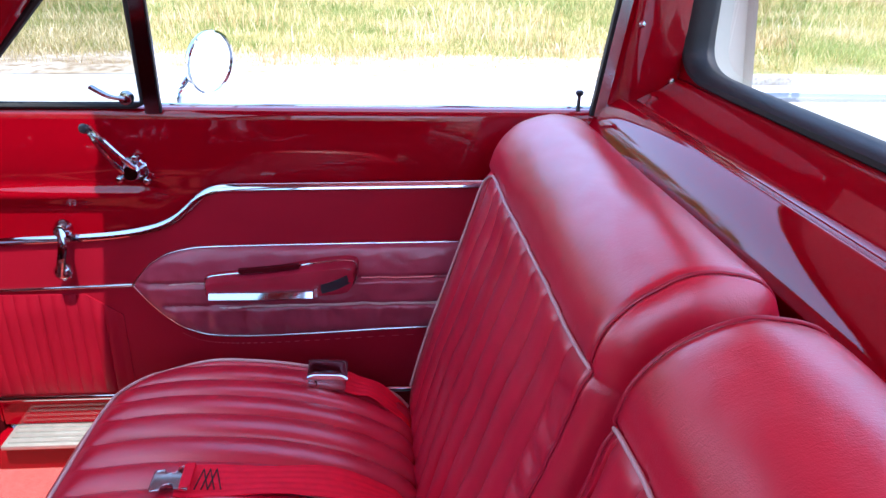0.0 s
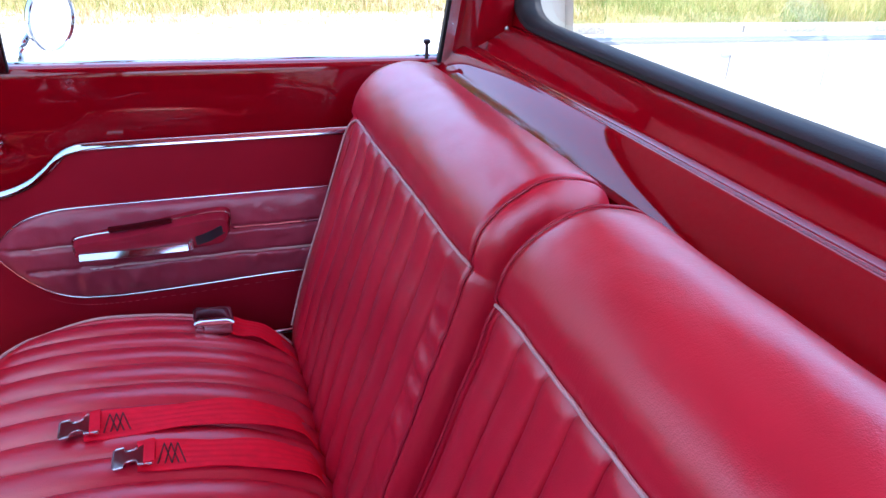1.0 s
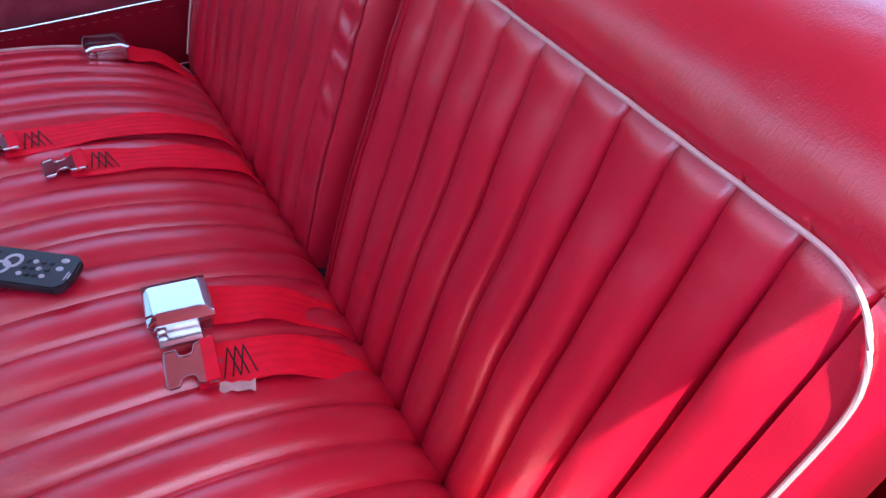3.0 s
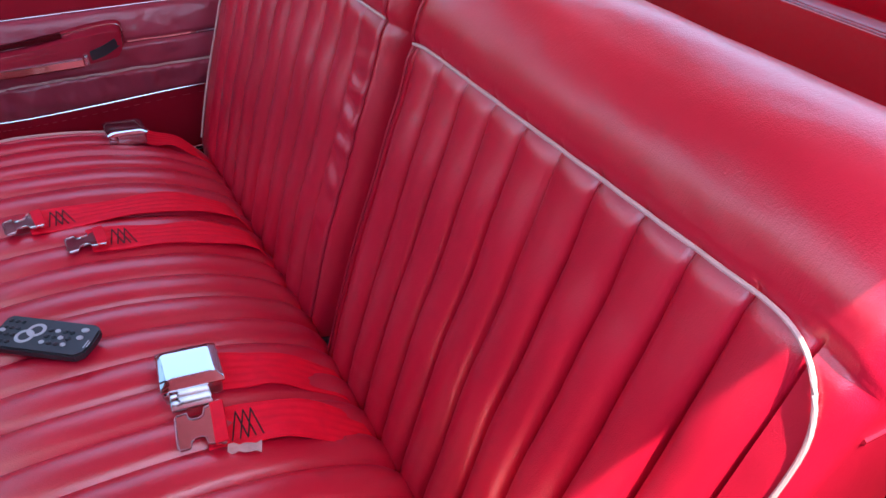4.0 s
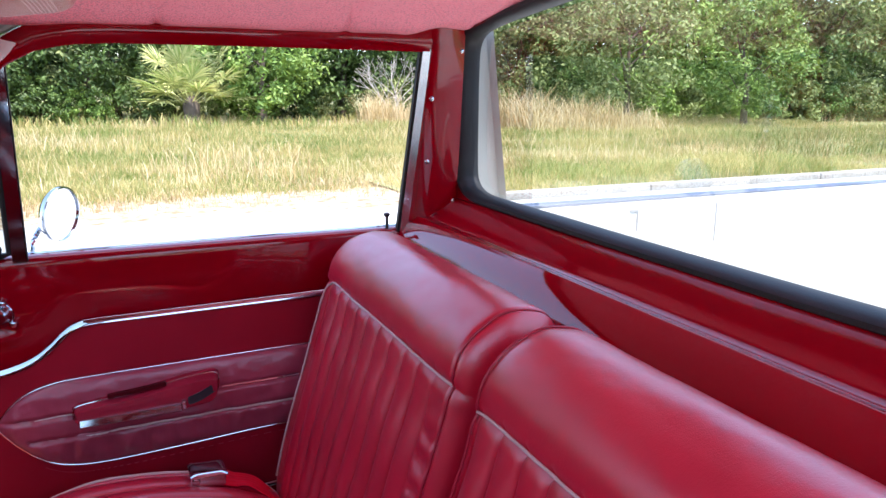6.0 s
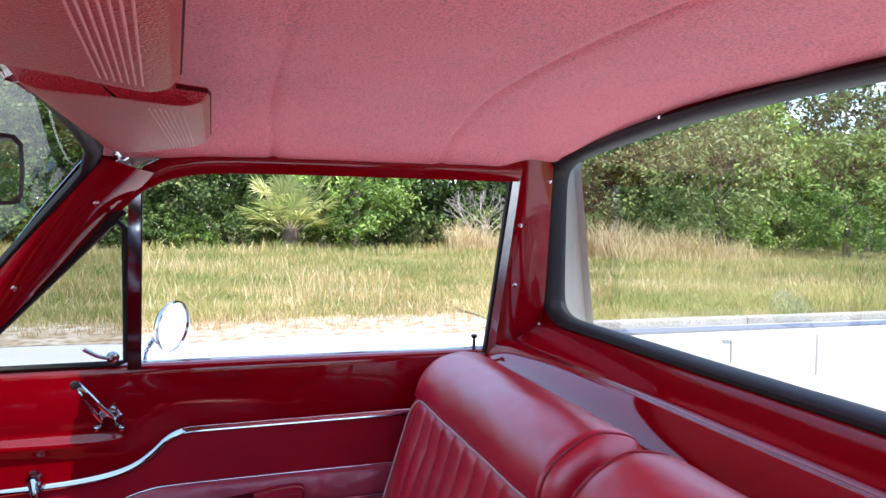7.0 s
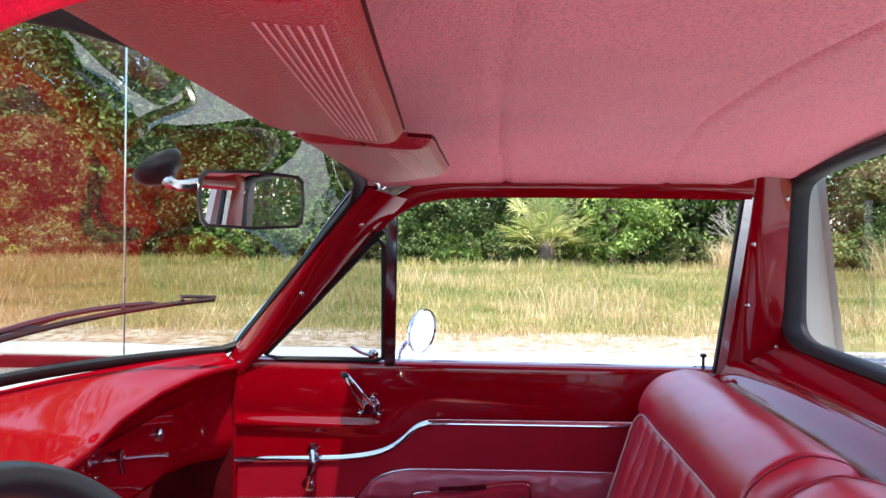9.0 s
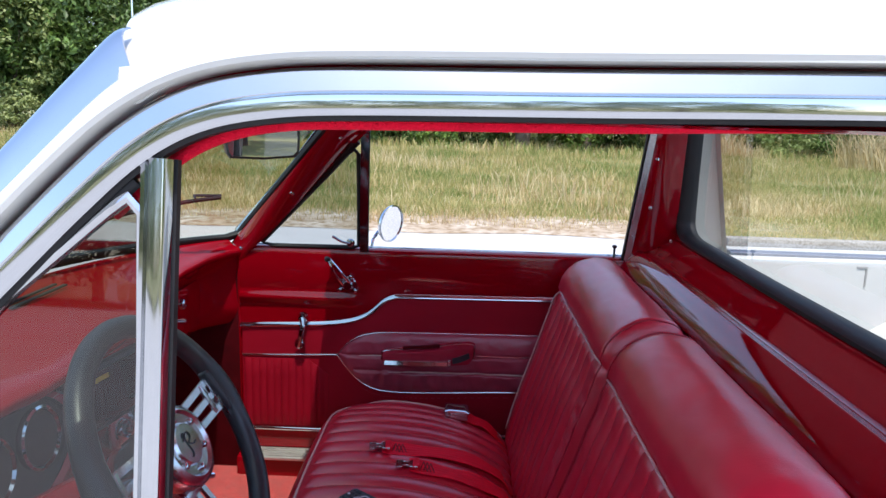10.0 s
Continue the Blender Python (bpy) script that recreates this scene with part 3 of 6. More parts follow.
for x in (-1.95, 1.25):
    for side in (1, -1):
        wheel = part("wheel", flip(add(turned([(0.17, -0.08), (0.18, -0.09), (0.26, -0.095), (0.305, -0.08), (0.318, -0.05), (0.318, 0.05), (0.305, 0.08), (0.26, 0.095), (0.18, 0.09), (0.17, 0.08)], 36, (0, 1, 0)), turned([(0.0, 0.05), (0.05, 0.06), (0.12, 0.05), (0.17, 0.08)], 24, (0, 1, 0))), side), M_TYRE, truck)
        wheel.location = (x, side * 0.70, 0.318)

# ---- doors ----
TRIM = [(-0.818, 0.657), (-0.72, 0.662), (-0.63, 0.666), (-0.55, 0.672), (-0.49, 0.683), (-0.452, 0.698), (-0.425, 0.718), (-0.402, 0.740), (-0.380, 0.753), (-0.350, 0.7575), (-0.25, 0.759), (0.0, 0.762), (0.285, 0.766)]
PAD_TOP = [(-0.534, 0.575), (-0.520, 0.594), (-0.500, 0.615), (-0.470, 0.634), (-0.43, 0.645), (-0.38, 0.649), (-0.2, 0.652), (0.0, 0.654), (0.20, 0.655)]
PAD_BOT = [(-0.534, 0.575), (-0.515, 0.548), (-0.490, 0.518), (-0.460, 0.492), (-0.430, 0.477), (-0.39, 0.469), (-0.32, 0.467), (-0.2, 0.471), (-0.046, 0.478), (0.20, 0.482)]


def dense(pts, n=6):
    return [(p.x, p.y) for p in smooth_path([(a, b, 0) for a, b in pts], n)]


TRIM_D, TOP_D, BOT_D = dense(TRIM), dense(PAD_TOP), dense(PAD_BOT)


def pad_y(x, z):
    """Surface of the soft pad on the door."""
    zt, zb = on_line(x, TOP_D), on_line(x, BOT_D)
    h = max(zt - zb, 1e-4)
    t = (z - zb) / h
    puff = max(math.sin(min(max(t, 0), 1) * math.pi), 0) ** 0.45 * min(1, h / 0.08)
    y = 0.729 - 0.020 * puff
    for zl, xa in ((0.590, -0.13), (0.537, -0.475), (0.582, -0.534)):
        if x > xa - 0.01 and not (zl == 0.582 and x > -0.40):
            y += 0.007 * math.exp(-(((z - zl) / 0.0045) ** 2)) * puff
    low = smoothstep(0.545, 0.50, z)
    y += (0.0120 * noise.noise((x * 28, z * 16, 1.7)) + 0.0080 * noise.noise((x * 62, z * 28, 4.2))) * low * puff
    return y + (0.0042 * noise.noise((x * 20, z * 28, 9)) + 0.0016 * noise.noise((x * 60, z * 60, 2))) * puff


def car_door(side):
    who = "passenger" if side > 0 else "driver"
    door = thing("car_door", "closed red car door with dark vinyl panel and chrome strips" if side > 0 else "closed door, white outside with a chrome window frame", "car door", "doors of the cab")
    F = lambda bm: flip(bm, side)
    door.location = (0, 0, 0) if side > 0 else (LEFT.x, -LEFT.y, LEFT.z)
    ps = 0.0 if side > 0 else 0.023
    # painted inner sheet
    rows = []
    for i in range(61):
        x = lerp(-0.818, 0.293, i / 60)
        row = []
        for k in range(73):
            z = lerp(0.275, 0.880, k / 72)
            emboss = 0.011 * smoothstep(0.724, 0.740, z) * (1 - smoothstep(0.742, 0.766, z)) * smoothstep(-0.455, -0.50, x)
            emboss += 0.006 * smoothstep(0.735, 0.80, z) * smoothstep(0.90, 0.82, z)
            row.append((x, 0.737 - emboss + 0.0006 * noise.noise((x * 4, z * 7, 5)), z))
        row += [(x, 0.738, 0.885), (x, 0.742, 0.889), (x, 0.750, 0.891), (x, 0.765, 0.890)]
        rows.append(row)
    part("inner_panel", F(slab(rows, 0.006, (0, 1, 0))), M_PAINT, door, "glossy red painted upper door")
    part("edge_front", F(box(-0.826, -0.819, 0.737, 0.80, 0.28, 0.884, 0.002, 1)), M_PAINT, door)
    # vinyl lower panel
    rows = []
    for i in range(81):
        x = lerp(-0.812, 0.288, i / 80)
        zt = on_line(x, TRIM_D)
        row = []
        for k in range(25):
            z = lerp(0.345, zt, k / 24)
            y = 0.7295 + 0.0012 * noise.noise((x * 6, z * 8, 7))
            row.append((x, y, z))
        rows.append(row)
    panel = part("vinyl_panel", F(slab(rows, 0.006, (0, 1, 0))), M_TRIMVINYL, door, "smooth dark red vinyl door panel")
    # pleated part low down at the front
    rows = []
    n = 120
    for i in range(n + 1):
        x = lerp(-0.808, -0.560, i / n)
        s = abs(math.sin((x + 0.808) / 0.0215 * math.pi))
        rows.append([(x, 0.7275 - 0.0055 * s**0.45 * smoothstep(-0.560, -0.60, x) * (1 if 0 < k < 8 else 0), lerp(0.350, 0.558 if x < -0.62 else lerp(0.558, 0.515, (x + 0.62) / 0.06), k / 8)) for k in range(9)])
    part("pleats", F(slab(rows, 0.003, (0, 1, 0))), M_TRIMVINYL, panel, "pleated red vinyl")
    # chrome strips
    band = [(0.0, -0.0066), (0.0040, -0.0058), (0.0052, -0.0036), (0.0040, 0.0010), (0.0018, 0.0050), (0.0, 0.0062), (-0.002, 0.0)]
    part("trim_strip", F(sweep([(x, 0.729, z) for x, z in TRIM_D], band)), M_CHROME, door, "curved chrome trim strip")
    thin = [(0.0035 * math.sin(math.pi * k / 6), 0.0032 * math.cos(math.pi * k / 6)) for k in range(7)]
    part("trim_line", F(sweep([(-0.812, 0.729, 0.566), (-0.70, 0.729, 0.569), (-0.536, 0.729, 0.575)], thin)), M_CHROME, door, "thin chrome line")
    part("bottom_strip", F(sweep([(-0.812, 0.729, 0.338), (-0.3, 0.729, 0.338), (0.285, 0.729, 0.338)], [(a * 1.4, b * 1.8) for a, b in thin])), M_CHROME, door, "chrome strip along the foot of the door")
    # soft pad
    rows = []
    for i in range(141):
        x = lerp(-0.533, 0.20, (i / 140) ** 1.15)
        zt, zb = on_line(x, TOP_D), on_line(x, BOT_D)
        rows.append([(x, pad_y(x, lerp(zb, zt, k / 44)), lerp(zb, zt, k / 44)) for k in range(45)])
    pad = part("pad", F(slab(rows, 0.004, (0, 1, 0))), M_PADVINYL, door, "shiny rose-red quilted pad")
    edge = [(x, 0.727, z) for x, z in reversed(BOT_D)] + [(x, 0.727, z) for x, z in TOP_D[1:]]
    part("pad_rim", F(sweep(edge, ring(0.0020, 8))), M_STEEL, pad, "thin bright rim")
    part("pad_line", F(sweep([(x, pad_y(x, 0.590) - 0.001, 0.590) for x in [lerp(-0.128, 0.19, k / 30) for k in range(31)]], ring(0.0028, 6))), M_CHROME, pad)
    part("pad_line", F(sweep([(x, pad_y(x, 0.537) - 0.001, 0.530 + 0.007 * smoothstep(-0.47, -0.2, x)) for x in [lerp(-0.468, 0.19, k / 50) for k in range(51)]], ring(0.0028, 6))), M_PIPING, pad)
    part("pad_line", F(sweep([(x, pad_y(x, 0.582) - 0.0005, 0.5765 + 0.006 * smoothstep(-0.53, -0.4, x)) for x in [lerp(-0.530, -0.405, k / 20) for k in range(21)]], ring(0.0018, 6))), M_PIPING, pad)
    # stitched line under the pad
    bm = bmesh.new()
    low = smooth_path([(x, 0.7285, z - 0.017) for x, z in PAD_BOT[3:]], 14)
    for a, b in list(zip(low, low[1:]))[::2]:
        add(bm, sweep([a, b], ring(0.0009, 4)))
    tagged(part("stitching", F(bm), M_REDPIPE, panel), kind="stuff")
    # pull: a raised block with a finger slot above, a bright bar in its face and an open end
    loop = smooth_path([(x, 0, z) for x, z in [(-0.398, 0.587), (-0.388, 0.574), (-0.27, 0.571), (-0.165, 0.577), (-0.143, 0.588), (-0.137, 0.610), (-0.145, 0.629), (-0.20, 0.627), (-0.29, 0.613), (-0.37, 0.606), (-0.396, 0.600)]], 6, closed=True)
    c = Vector((-0.26, 0, 0.595))
    loops = [[Vector((c.x + (p.x - c.x) * lerp(1, s, 0.4), y, c.z + (p.z - c.z) * s - dz)) for p in loop] for s, y, dz in ((1.10, 0.716, 0), (1.06, 0.702, 0), (1.0, 0.694, 0), (0.97, 0.683, 0.001), (0.92, 0.677, 0.002), (0.60, 0.675, 0.004), (0.3, 0.675, 0.004))]
    bm, vs = grid(loops, close_u=True)
    bm.faces.new(vs[-1])
    pull = part("pull_handle", F(bm), M_PULL, pad, "glossy dark red pull handle")
    part("rim", F(sweep([Vector((c.x + (p.x - c.x) * 1.015, 0.6995, c.z + (p.z - c.z) * 1.05)) for p in loop], ring(0.0016, 6), closed=True)), M_CHROME, pull, "thin chrome rim")
    part("lip", F(sweep([(-0.390, 0.674, 0.5795), (-0.30, 0.672, 0.5800), (-0.212, 0.672, 0.5815)], [(-0.006, -0.008), (0.006, -0.008), (0.0068, -0.0062), (0.0018, 0.0040), (-0.006, 0.0042)])), M_CHROME, pull, "polished bar")
    part("lip_end", F(box(-0.210, -0.202, 0.668, 0.680, 0.5745, 0.592, 0.002)), M_STEEL, pull)
    # cup and slot are solid strips, coloured dark for the shade inside hollows
    part("cup", F(sweep(smooth_path([(-0.198, 0.678, 0.587), (-0.175, 0.676, 0.594), (-0.149, 0.679, 0.606)], 5), [(-0.003, -0.009), (0.003, -0.008), (0.003, 0.009), (-0.003, 0.009)])), M_BLACK, pull, "dark solid strip standing for the shaded open end")
    part("slot", F(sweep([(-0.34, 0.695, 0.6155), (-0.29, 0.692, 0.620), (-0.235, 0.690, 0.627)], [(-0.004, -0.004), (0.004, -0.004), (0.004, 0.004), (-0.004, 0.004)])), M_SHADED_RED, pull, "dark solid strip standing for the shaded finger slot")
    # window crank
    crank = part("window_crank", F(add(turned([(0.0, 0.022), (0.012, 0.022), (0.017, 0.016), (0.019, 0.006), (0.024, 0.0)], 20, (0, -1, 0)), add(bar(smooth_path([(-0.010, -0.018, 0.000), (-0.026, -0.028, 0.026), (-0.042, -0.032, 0.055), (-0.053, -0.030, 0.076)], 5), 0.0040), bar(smooth_path([(0.008, -0.018, 0.008), (-0.012, -0.028, 0.034), (-0.034, -0.032, 0.062), (-0.050, -0.030, 0.080)], 5), 0.0040)))), M_CHROME, door, "chrome window crank", loc=(-0.503, side * 0.732, 0.788))
    bm = turned([(0.0, 0.012), (0.006, 0.011), (0.0085, 0.006), (0.006, 0.0), (0.004, -0.008)], 14, (0, -1, 0))
    bm.transform(Matrix.Translation((-0.053, -0.036, 0.080)))
    part("knob", F(bm), M_BLACK, crank)
    for dx, dz in ((-0.022, -0.014), (0.022, -0.016), (0.008, 0.024)):
        bm = turned([(0.0, 0.014), (0.005, 0.012), (0.0075, 0.006), (0.005, 0.0)], 12, (0, -1, 0))
        bm.transform(Matrix.Translation((dx, -0.004, dz)))
        part("boss", F(bm), M_CHROME, crank)
    # inner door handle
    handle = part("door_handle", F(add(turned([(0.0, 0.020), (0.010, 0.019), (0.014, 0.010), (0.016, 0.0)], 18, (0, -1, 0)), sweep(smooth_path([(0.0, -0.016, 0.004), (0.004, -0.026, -0.02), (-0.002, -0.030, -0.05), (-0.008, -0.026, -0.075)], 5), ring(0.0075, 8, 1, 0.6), up=(0, -1, 0)))), M_CHROME, door, "chrome door handle", loc=(-0.633, side * 0.727, 0.686))
    bm = turned([(0.0, 0.016), (0.008, 0.015), (0.015, 0.008), (0.016, 0.0)], 16, (0, -1, 0))
    bm.transform(Matrix.Translation((-0.008, -0.012, -0.075)))
    part("knob", F(bm), M_CHROME, handle)
    # lock button on the sill
    bm = turned([(0.004, 0.0), (0.0035, 0.006), (0.0032, 0.026), (0.0065, 0.029), (0.0075, 0.033), (0.005, 0.036), (0.0, 0.0365)], 14)
    part("lock_button", F(bm), M_BLACK, door, "black lock button", loc=(0.250, side * 0.746, 0.889))
    # outer skin
    rows = [[(lerp(-0.83, 0.33, i / 20), [0.772, 0.80, 0.835, 0.852, 0.858, 0.858, 0.85, 0.845][k], [0.884, 0.875, 0.85, 0.80, 0.70, 0.55, 0.40, 0.305][k]) for k in range(8)] for i in range(21)]
    part("outer_skin", F(slab(rows, 0.006, (0, -1, 0))), M_WHITE, door, "white outer door skin")
    part("belt_strip", F(box(-0.80, 0.30, 0.766, 0.776, 0.882, 0.893, 0.003)), M_CHROME, door, "chrome strip under the window")
    part("glass_slot", F(box(-0.45, 0.285, 0.752, 0.764, 0.876, 0.8905, 0.002)), M_RUBBER, door)
    # window frame: two chrome facets outside, rubber inside
    mid = smooth_path([(x, wy(z), z) for x, z in frame_of(side)], 8)
    ways = [(mid[min(i + 1, len(mid) - 1)] - mid[max(i - 1, 0)]).normalized() for i in range(len(mid))]
    ups = [Vector((-w.z, 0.12 * w.z - 0.06, w.x)).normalized() for w in ways]
    part("window_frame", F(sweep(mid, [(-0.012, 0.0), (-0.0195, 0.0005), (-0.0205, 0.003), (-0.0192, 0.0155), (-0.0150, 0.0165), (-0.0160, 0.0190), (-0.0105, 0.034), (-0.004, 0.037), (0.0, 0.036), (0.0, 0.012), (-0.001, 0.0)], up=lambda i: ups[i])), M_CHROME, door, "polished window frame")
    part("frame_seal", F(sweep([p + Vector((0, 0, -0.001)) for p in mid], [(0.003, -0.002), (-0.013, -0.002), (-0.014, 0.002), (0.002, 0.006)], up=lambda i: ups[i])), M_RUBBER, door)
    rear = [(lerp(0.280, 0.318, v), wy(lerp(0.885, 1.276, v)) + 0.004, lerp(0.885, 1.276, v)) for v in (0, 0.5, 1)]
    part("rear_channel", F(sweep(rear, [(-0.010, -0.006), (0.010, -0.006), (0.010, 0.012), (-0.010, 0.012)], up=(1, 0, 0))), M_STEEL, door, "bright window channel")
    part("channel_felt", F(sweep([(p[0] - 0.008, p[1], p[2]) for p in rear], [(-0.006, -0.003), (0.006, -0.003), (0.006, 0.003), (-0.006, 0.003)], up=(1, 0, 0))), M_RUBBER, door)
    # quarter light: post, frame, glass, latch
    top = 1.243 if side > 0 else 1.238
    post = [(lerp(-0.460, -0.452, v) + ps, wy(lerp(0.885, top, v)) + (0.006 if side > 0 else 0.001), lerp(0.885, top, v)) for v in (0, 0.5, 1)]
    inner = -0.012 if side > 0 else 0.002
    part("post", F(sweep(post, [(inner, -0.011), (0.010, -0.011), (0.0135, -0.0095), (0.0145, -0.006), (0.0118, -0.0045), (0.0142, -0.003), (0.0152, 0.002), (0.0145, 0.0075), (0.0120, 0.0100), (inner, 0.011)], up=(1, 0, 0))), M_CHROME, door, "chrome division post")
    part("post_felt", F(sweep([(p[0] + 0.0115, p[1], p[2]) for p in post], [(-0.008, -0.0015), (0.0, -0.0015), (0.0, 0.0015), (-0.008, 0.0015)], up=(1, 0, 0))), M_RUBBER, door)
    tri = [(x + (ps + 0.010 * (side < 0) if x > -0.51 else 0), z + ((0.036 if x > -0.51 else 0.018 if x > -0.7 else 0) if side < 0 and z > 1.01 else 0)) for x, z in [(-0.752, 0.902), (-0.63, 1.027), (-0.550, 1.110), (-0.500, 1.163), (-0.484, 1.173), (-0.4725, 1.160), (-0.473, 1.0), (-0.4745, 0.900), (-0.49, 0.895), (-0.60, 0.894), (-0.72, 0.893)]]
    vent = part("quarter_light", F(sweep([(x, wy(z) + 0.006, z) for x, z in tri], ring(0.0062, 8), up=lambda i: (0.1, 1, 0.1), closed=True)), M_CHROME if side < 0 else M_RUBBER, door, "hinged quarter light frame")
    bm = bmesh.new()
    bm.faces.new([bm.verts.new((x, wy(z) + 0.006, z)) for x, z in tri])
    part("pane", F(bm), M_VENT, vent, smooth=0).visible_shadow = False
    part("vent_seal", F(sweep([(-0.780, wy(0.9) + 0.006, 0.897), (-0.666, wy(1.0) + 0.006, 1.010), (-0.552, wy(1.12) + 0.006, 1.126), (-0.474, wy(1.19) + 0.006, 1.196)] + ([(-0.446, wy(1.22) + 0.006, 1.222)] if side < 0 else []), ring(0.0105 if side > 0 else 0.006, 10, 1, 0.7), up=(0, 1, 0))), M_RUBBER, door)
    latch = add(turned([(0.0, 0.012), (0.010, 0.010), (0.012, 0.0)], 14, (0, -1, 0)), sweep(smooth_path([(0.0, -0.012, 0.0), (-0.022, -0.018, 0.006), (-0.048, -0.016, 0.020)], 5), ring(0.005, 8, 1.4, 0.7), up=(0, 0, 1)))
    part("latch", F(latch), M_CHROME, vent, "chrome quarter light latch", loc=(-0.497, side * (wy(0.905) - 0.002), 0.909))
    return door


car_door(1)
car_door(-1)

# round mirror on the passenger's door
mirror = thing("door_mirror", "round chrome door mirror on a short stalk, reflecting the road", "mirror")
aim = Vector((0.84, -0.52, -0.10)).normalized()
C = Vector((-0.402, 0.905, 0.940))
bm = turned([(0.0, -0.022), (0.03, -0.020), (0.050, -0.010), (0.058, 0.0), (0.058, 0.006), (0.054, 0.007), (0.0535, 0.003)], 40, aim)
part("shell", bm, M_CHROME, mirror, "chrome shell", loc=C)
part("mirror_glass", turned([(0.0, 0.0035), (0.0535, 0.0035), (0.0535, 0.002)], 40, aim), M_MIRROR, mirror, loc=C)
part("stalk", bar(smooth_path([(-0.455, 0.868, 0.862), (-0.45, 0.875, 0.895), (-0.43, 0.90, 0.925), (-0.415, 0.912, 0.938)], 5), 0.0055), M_CHROME, mirror)
part("foot", turned([(0.022, 0.0), (0.020, 0.006), (0.010, 0.012), (0.0, 0.013)], 20, (0, 0.5, 0.85)), M_CHROME, mirror, loc=(-0.455, 0.858, 0.856))

# ---- the seat ----
BACK = [(-0.042, 0.385), (-0.026, 0.46), (0.000, 0.56), (0.026, 0.64), (0.048, 0.71), (0.066, 0.77), (0.080, 0.824), (0.094, 0.862), (0.118, 0.893), (0.150, 0.910), (0.185, 0.914), (0.220, 0.904), (0.237, 0.880), (0.243, 0.84), (0.247, 0.70), (0.250, 0.52), (0.250, 0.36), (0.20, 0.33), (0.05, 0.33), (-0.03, 0.35)]
BACK_P = smooth_path([(x, 0, z) for x, z in BACK], 6, closed=True)
PIPE_I = 36  # where the piping runs across, on the smoothed outline


def round_in(d, r):
    """How far a rounded edge of radius r falls back at distance d from its end."""
    d = min(max(d, 0.0), r)
    return r - math.sqrt(max(r * r - (r - d) ** 2, 0.0))


def seat_back(y_in, y_out, name, label, seed, r_in):
    """One half of the split backrest, from its inner edge to its outer edge."""
    width = abs(y_out - y_in)
    sgn = 1 if y_out > y_in else -1
    n = 300
    first = r_in + (0.048 if r_in > 0.03 else 0.006)
    count = 9 if r_in > 0.03 else 10
    pitch = (width - first - (0.052 if r_in > 0.03 else 0.040)) / count
    top = max(p.z for p in BACK_P)
    m = len(BACK_P)
    nor = []
    for i in range(m):
        t = (BACK_P[(i + 1) % m] - BACK_P[i - 1]).normalized()
        nor.append(Vector((-t.z, 0, t.x)))

    def surf(d, fi, lift=0.0):
        """A point of the upholstery: d from the inner edge, fi along the outline."""
        i0, f = int(fi) % m, fi - int(fi)
        p, nn = BACK_P[i0].lerp(BACK_P[(i0 + 1) % m], f), nor[i0].lerp(nor[(i0 + 1) % m], f)
        e = width - d
        drop = round_in(e, 0.055) * 0.55 + round_in(d, 0.05) * 0.35
        back = max(round_in(e, 0.022), round_in(d, r_in) * (3.4 if r_in > 0.03 else 0.9))
        z = 0.395 + (p.z - 0.395) * (1 - drop / (top - 0.395)) if p.z > 0.395 else p.z
        off = lift - back
        if fi <= PIPE_I:
            s = (d - first) / pitch
            if 0 <= s <= count:
                g = s - math.floor(s)
                hump = math.sqrt(max(1 - (2 * g - 1) ** 2, 0)) ** 0.8
                ends = (0.34 + 0.66 * smoothstep(PIPE_I, PIPE_I - 15, fi)) * smoothstep(PIPE_I + 0.5, PIPE_I - 0.4, fi) * smoothstep(-1, 3, fi)
                off += (0.0215 * hump - 0.0145 - 0.0045 * math.exp(-((min(g, 1 - g) * pitch / 0.0024) ** 2))) * ends
            elif s < 0 and r_in > 0.03:
                wr = math.exp(-(((fi - 21) / 9) ** 2))
                crease = math.sin(fi * 1.75 + 2.5 * noise.noise((fi * 0.3, d * 30, seed)))
                off += 0.0036 * wr * crease * smoothstep(r_in - 0.01, r_in + 0.02, d) * smoothstep(first + 0.002, first - 0.016, d)
            off -= 0.0045 * math.exp(-(((fi - PIPE_I) / 1.1) ** 2))
        elif fi < 80:
            off += 0.0030 * math.exp(-(((fi - PIPE_I - 6) / 5) ** 2))
        off -= 0.004 * math.exp(-(((d - r_in) / 0.0035) ** 2)) if r_in > 0.03 and fi < 76 else 0
        if p.z > 0.45:
            off += 0.0026 * noise.noise((d * 8 + seed, fi * 0.14, 0.5)) + 0.0005 * noise.noise((d * 30 + seed, fi * 0.5, 3.5))
        return Vector((p.x, y_in + sgn * d, z)) + nn * off

    ds = [width * (0.5 - 0.5 * math.cos(math.pi * i / n)) * 0.35 + width * i / n * 0.65 for i in range(n + 1)]
    along = [k * 0.5 for k in range(2 * PIPE_I)] + list(range(PIPE_I, m))
    rows = [[surf(d, i) for i in along] for d in ds]
    bm, vs = grid(rows, close_u=True)
    bm.faces.new(vs[0])
    bm.faces.new(vs[-1])
    ob = part(name, bm, M_VINYL, seat, label, smooth=60)

    def index_at(z):
        i = next(k for k in range(PIPE_I + 2) if BACK_P[k].z >= z)
        return i - 1 + (z - BACK_P[i - 1].z) / (BACK_P[i].z - BACK_P[i - 1].z)

    R, e0 = (0.050, 0.022) if r_in > 0.03 else (0.060, 0.012)
    path = [surf(lerp(max(r_in, 0.008), width - e0 - R, k / 70), PIPE_I, 0.0042) for k in range(71)]
    zp = BACK_P[PIPE_I].z
    for k in range(1, 13):
        th = math.pi / 2 * k / 12
